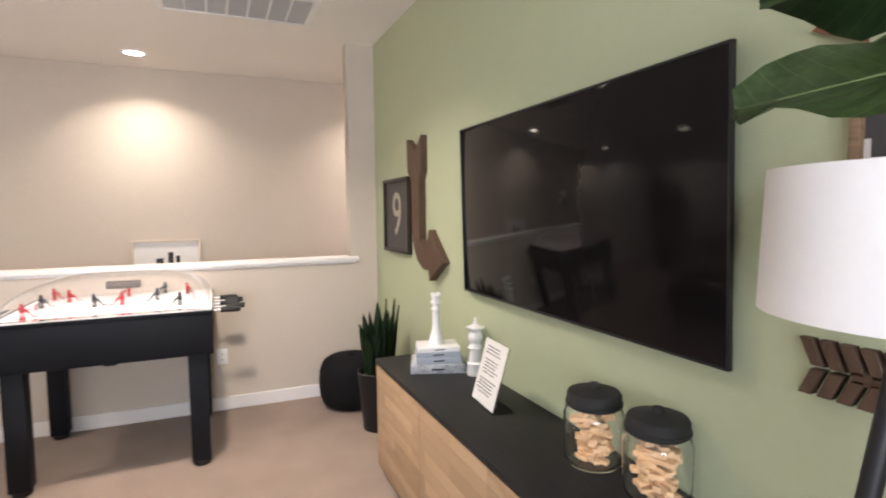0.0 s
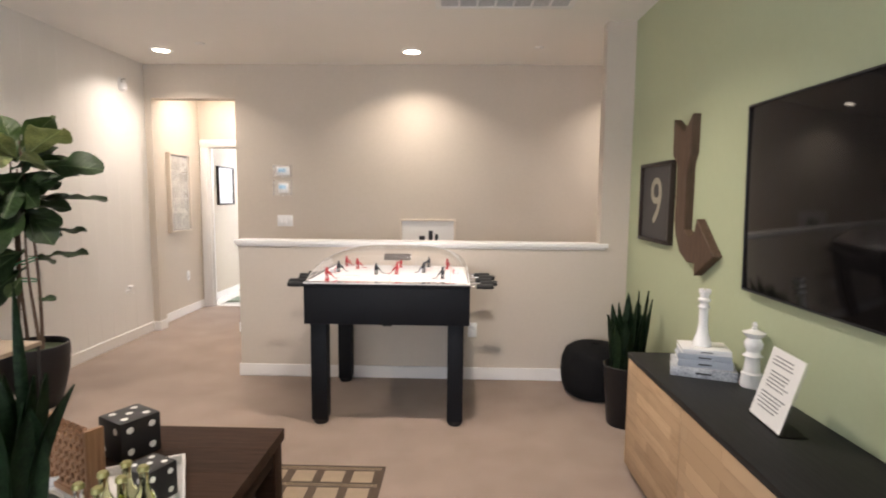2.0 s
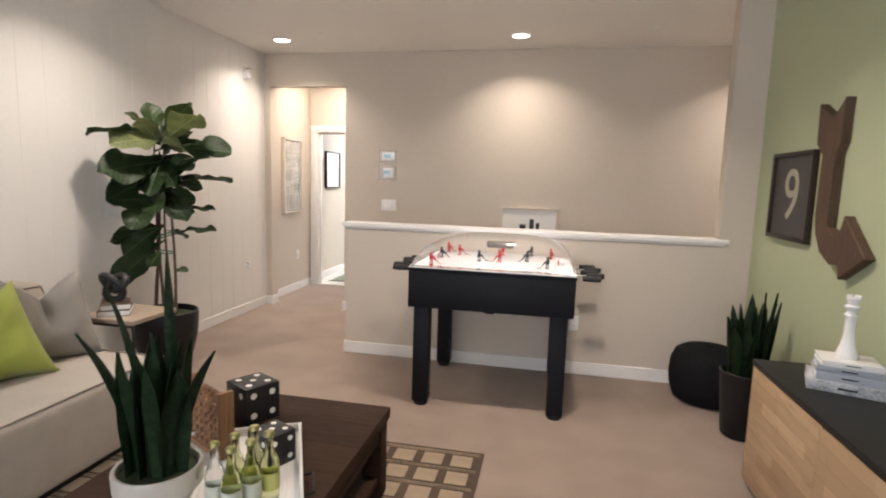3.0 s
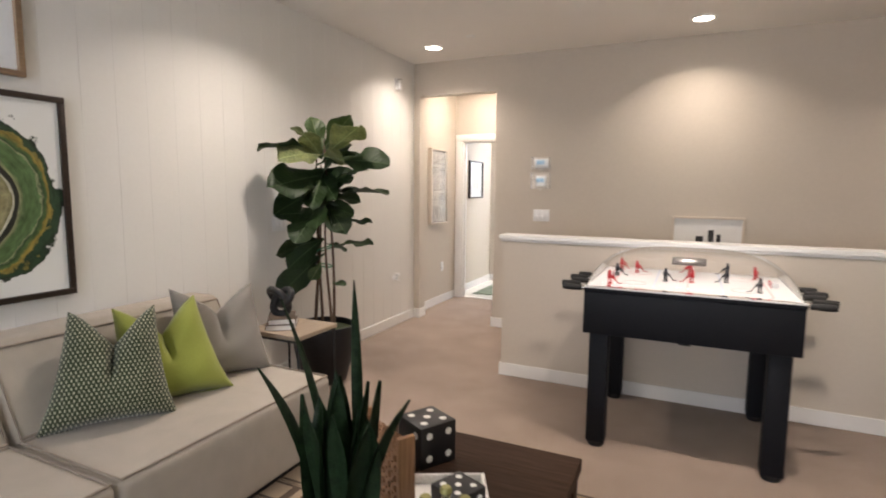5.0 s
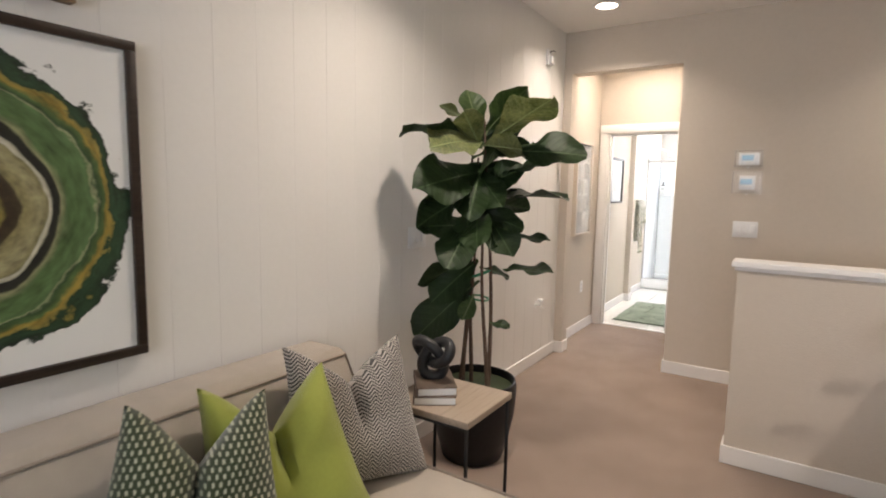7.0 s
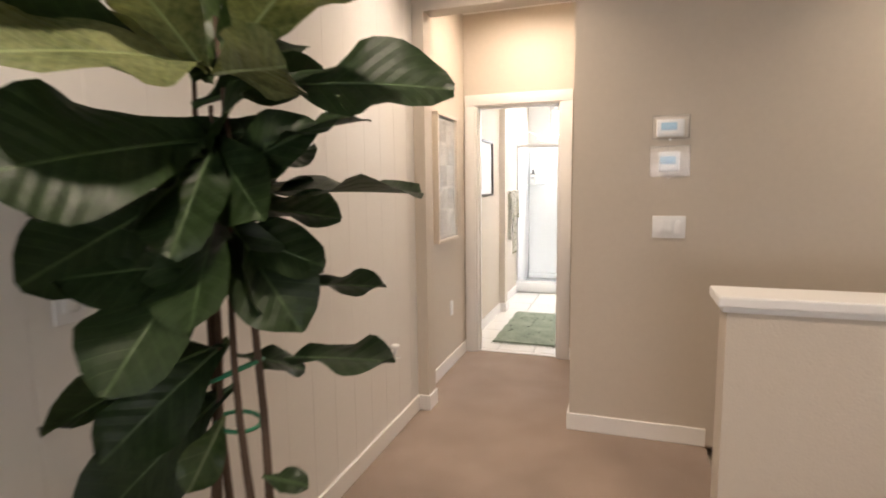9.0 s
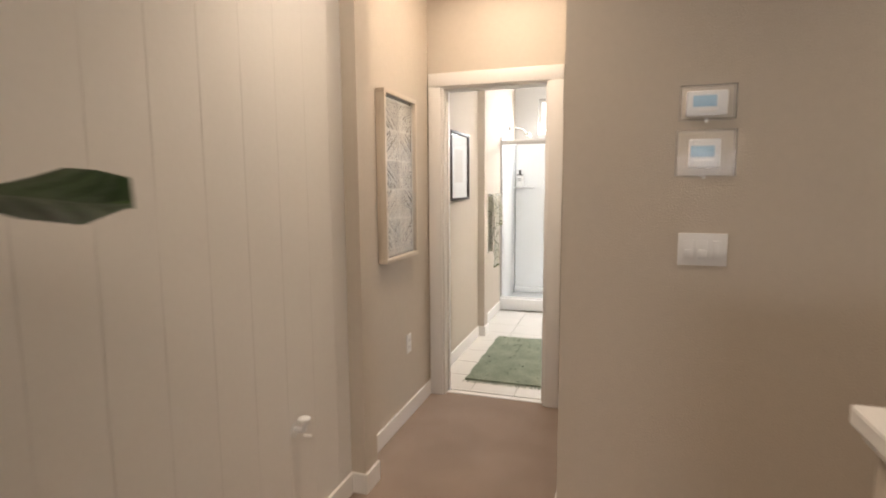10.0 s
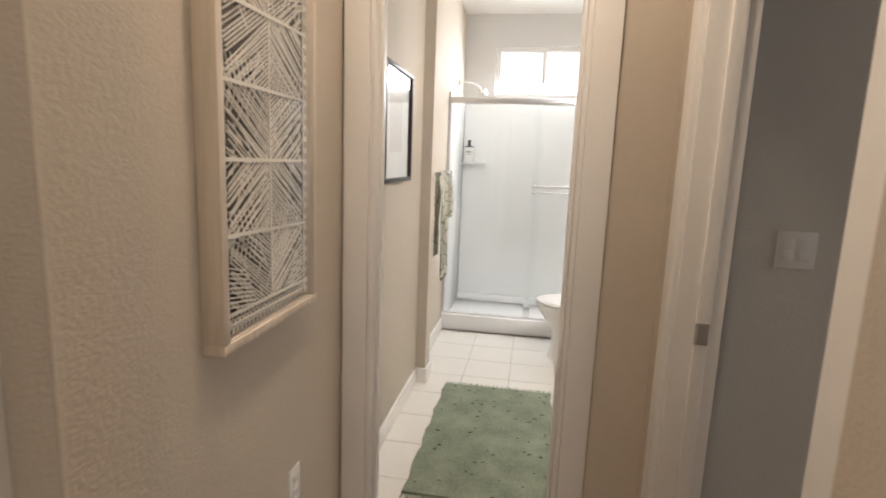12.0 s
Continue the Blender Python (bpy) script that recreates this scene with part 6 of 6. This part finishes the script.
part("cap", lathe([(0, 0.155), (0.014, 0.155), (0.014, 0.21), (0, 0.21)], 18), M_BLACK, bt, "black cap")
part("band", box(-0.0405, -0.0226, 0.146, 0.0405, 0.0226, 0.153, 0.009), M_BLACK, bt)
part("label_lines", box(-0.026, -0.0232, 0.095, 0.026, -0.0222, 0.104), M_BLACK, bt, smooth=False)
part("label_lines", box(-0.02, -0.0232, 0.075, 0.02, -0.0222, 0.080), M_BLACK, bt, smooth=False)

# towel on its bar
bar = thing("towel_rail", pose(-3.215, 8.93, 1.32), "chrome towel rail on the bathroom wall", "towel rail")
part("bar", tube([(0.09, -0.30, 0), (0.09, 0.30, 0)], 0.008, 12), M_CHROME, bar)
for y in (-0.29, 0.29):
    part("post", tube([(0, y, 0), (0.10, y, 0)], [0.018, 0.011], 14), M_CHROME, bar)
M_TOWEL = mat("leaf_print_towel", (0.84, 0.82, 0.74), 0.95, vary=0.08, bump=0.8, bump_scale=250)
tn, tl = M_TOWEL.node_tree.nodes, M_TOWEL.node_tree.links
vor = tn.new("ShaderNodeTexVoronoi")
vor.feature = "DISTANCE_TO_EDGE"
vor.inputs["Scale"].default_value = 11
tcx = tn.new("ShaderNodeTexCoord")
tl.new(tcx.outputs["Object"], vor.inputs["Vector"])
lt = tn.new("ShaderNodeMath")
lt.operation = "LESS_THAN"
lt.inputs[1].default_value = 0.024
tl.new(vor.outputs["Distance"], lt.inputs[0])
old = tn["Principled BSDF"].inputs["Base Color"].links[0].from_socket
tm = tn.new("ShaderNodeMix")
tm.data_type = "RGBA"
tm.inputs["B"].default_value = (0.22, 0.22, 0.13, 1)
tl.new(lt.outputs[0], tm.inputs["Factor"])
tl.new(old, tm.inputs["A"])
tl.new(tm.outputs["Result"], tn["Principled BSDF"].inputs["Base Color"])
tw = thing("towel", pose(-3.125, 8.84, 1.32), "cream towel with green leaf print hanging on the rail", "towel")
for y0, y1, front, back_, off in ((-0.18, 0.07, 0.72, 0.60, 0.034), (0.03, 0.17, 0.32, 0.28, 0.044)):
    b = bmesh.new()
    rows = []
    n = 30
    for i in range(n + 1):
        s = -back_ + (front + back_) * i / n
        row = []
        for k in range(13):
            u = k / 12
            yy = y0 + (y1 - y0) * u
            fold = 0.02 * math.sin(u * 11 + 0.8 * math.sin(4 * s)) * min(1, abs(s) * 5)
            if abs(s) < 0.03:
                xx, zz = off * s / 0.03, 0.012 + 0.008 * (1 - (s / 0.03) ** 2)
            else:
                xx, zz = math.copysign(off, s) + fold + 0.01 * abs(s), 0.012 - (abs(s) - 0.03)
            row.append(b.verts.new((xx, yy, zz)))
        rows.append(row)
    for a, c in zip(rows, rows[1:]):
        for k in range(12):
            b.faces.new((a[k], a[k + 1], c[k + 1], c[k]))
    bmesh.ops.solidify(b, geom=b.faces[:], thickness=0.006)
    cl = part("cloth", b, M_TOWEL, tw)
    fr = bmesh.new()
    for k in range(18):
        yy = y0 + (y1 - y0) * (k + 0.5) / 18
        merge(fr, tube([(off + 0.01 * front, yy, 0.042 - front), (off + 0.012, yy + 0.003, 0.02 - front)], 0.003, 5))
    part("fringe", fr, mat("olive_fringe", (0.22, 0.23, 0.12), 0.95), cl)

# toilet, its bowl pointing into the room
wc = thing("toilet", pose(-1.62, 9.12, 0), "white ceramic toilet with the lid closed", "toilet")
def oval(profile, cx, rx, ry):
    b = lathe(profile, 40)
    b.transform(Matrix.Translation((cx, 0, 0)) @ Matrix.Diagonal((rx, ry, 1, 1)))
    return b
part("bowl", oval([(0, 0), (0.62, 0), (0.60, 0.03), (0.52, 0.12), (0.58, 0.22), (0.85, 0.33), (0.99, 0.385), (1.0, 0.40), (0, 0.40)], -0.55, 0.26, 0.19), M_CERAMIC, wc)
part("pedestal", box(-0.5, -0.11, 0, -0.1, 0.11, 0.38, 0.04, seg=4), M_CERAMIC, wc)
part("seat", oval([(0, 0.402), (1.0, 0.402), (1.02, 0.408), (1.01, 0.418), (0, 0.42)], -0.55, 0.265, 0.195), M_CERAMIC, wc)
part("lid", oval([(0, 0.422), (1.0, 0.422), (1.02, 0.43), (0.98, 0.44), (0, 0.446)], -0.55, 0.265, 0.195), M_CERAMIC, wc)
part("tank", box(-0.22, -0.22, 0.38, -0.01, 0.22, 0.74, 0.02, seg=3), M_CERAMIC, wc)
part("tank_lid", box(-0.23, -0.23, 0.74, -0.005, 0.23, 0.775, 0.012), M_CERAMIC, wc)
part("flush_lever", tube([(-0.225, 0.15, 0.68), (-0.24, 0.15, 0.68), (-0.245, 0.08, 0.67)], 0.006, 8), M_CHROME, wc)

van = thing("vanity_light", pose(-1.60, 8.1, 2.08), "chrome vanity light bar with two white tubes", "wall light")
part("back_plate", box(-0.02, -0.35, -0.04, 0, 0.35, 0.04, 0.004), M_CHROME, van)
for y in (-0.17, 0.17):
    part("tube", tube([(-0.05, y - 0.14, 0.0), (-0.05, y + 0.14, 0.0)], 0.02, 14), glow("white_tube", (1.0, 0.96, 0.9), 8), van, "glowing white tube")
    part("bracket", box(-0.03, y - 0.01, -0.01, -0.02, y + 0.01, 0.01), M_CHROME, van)
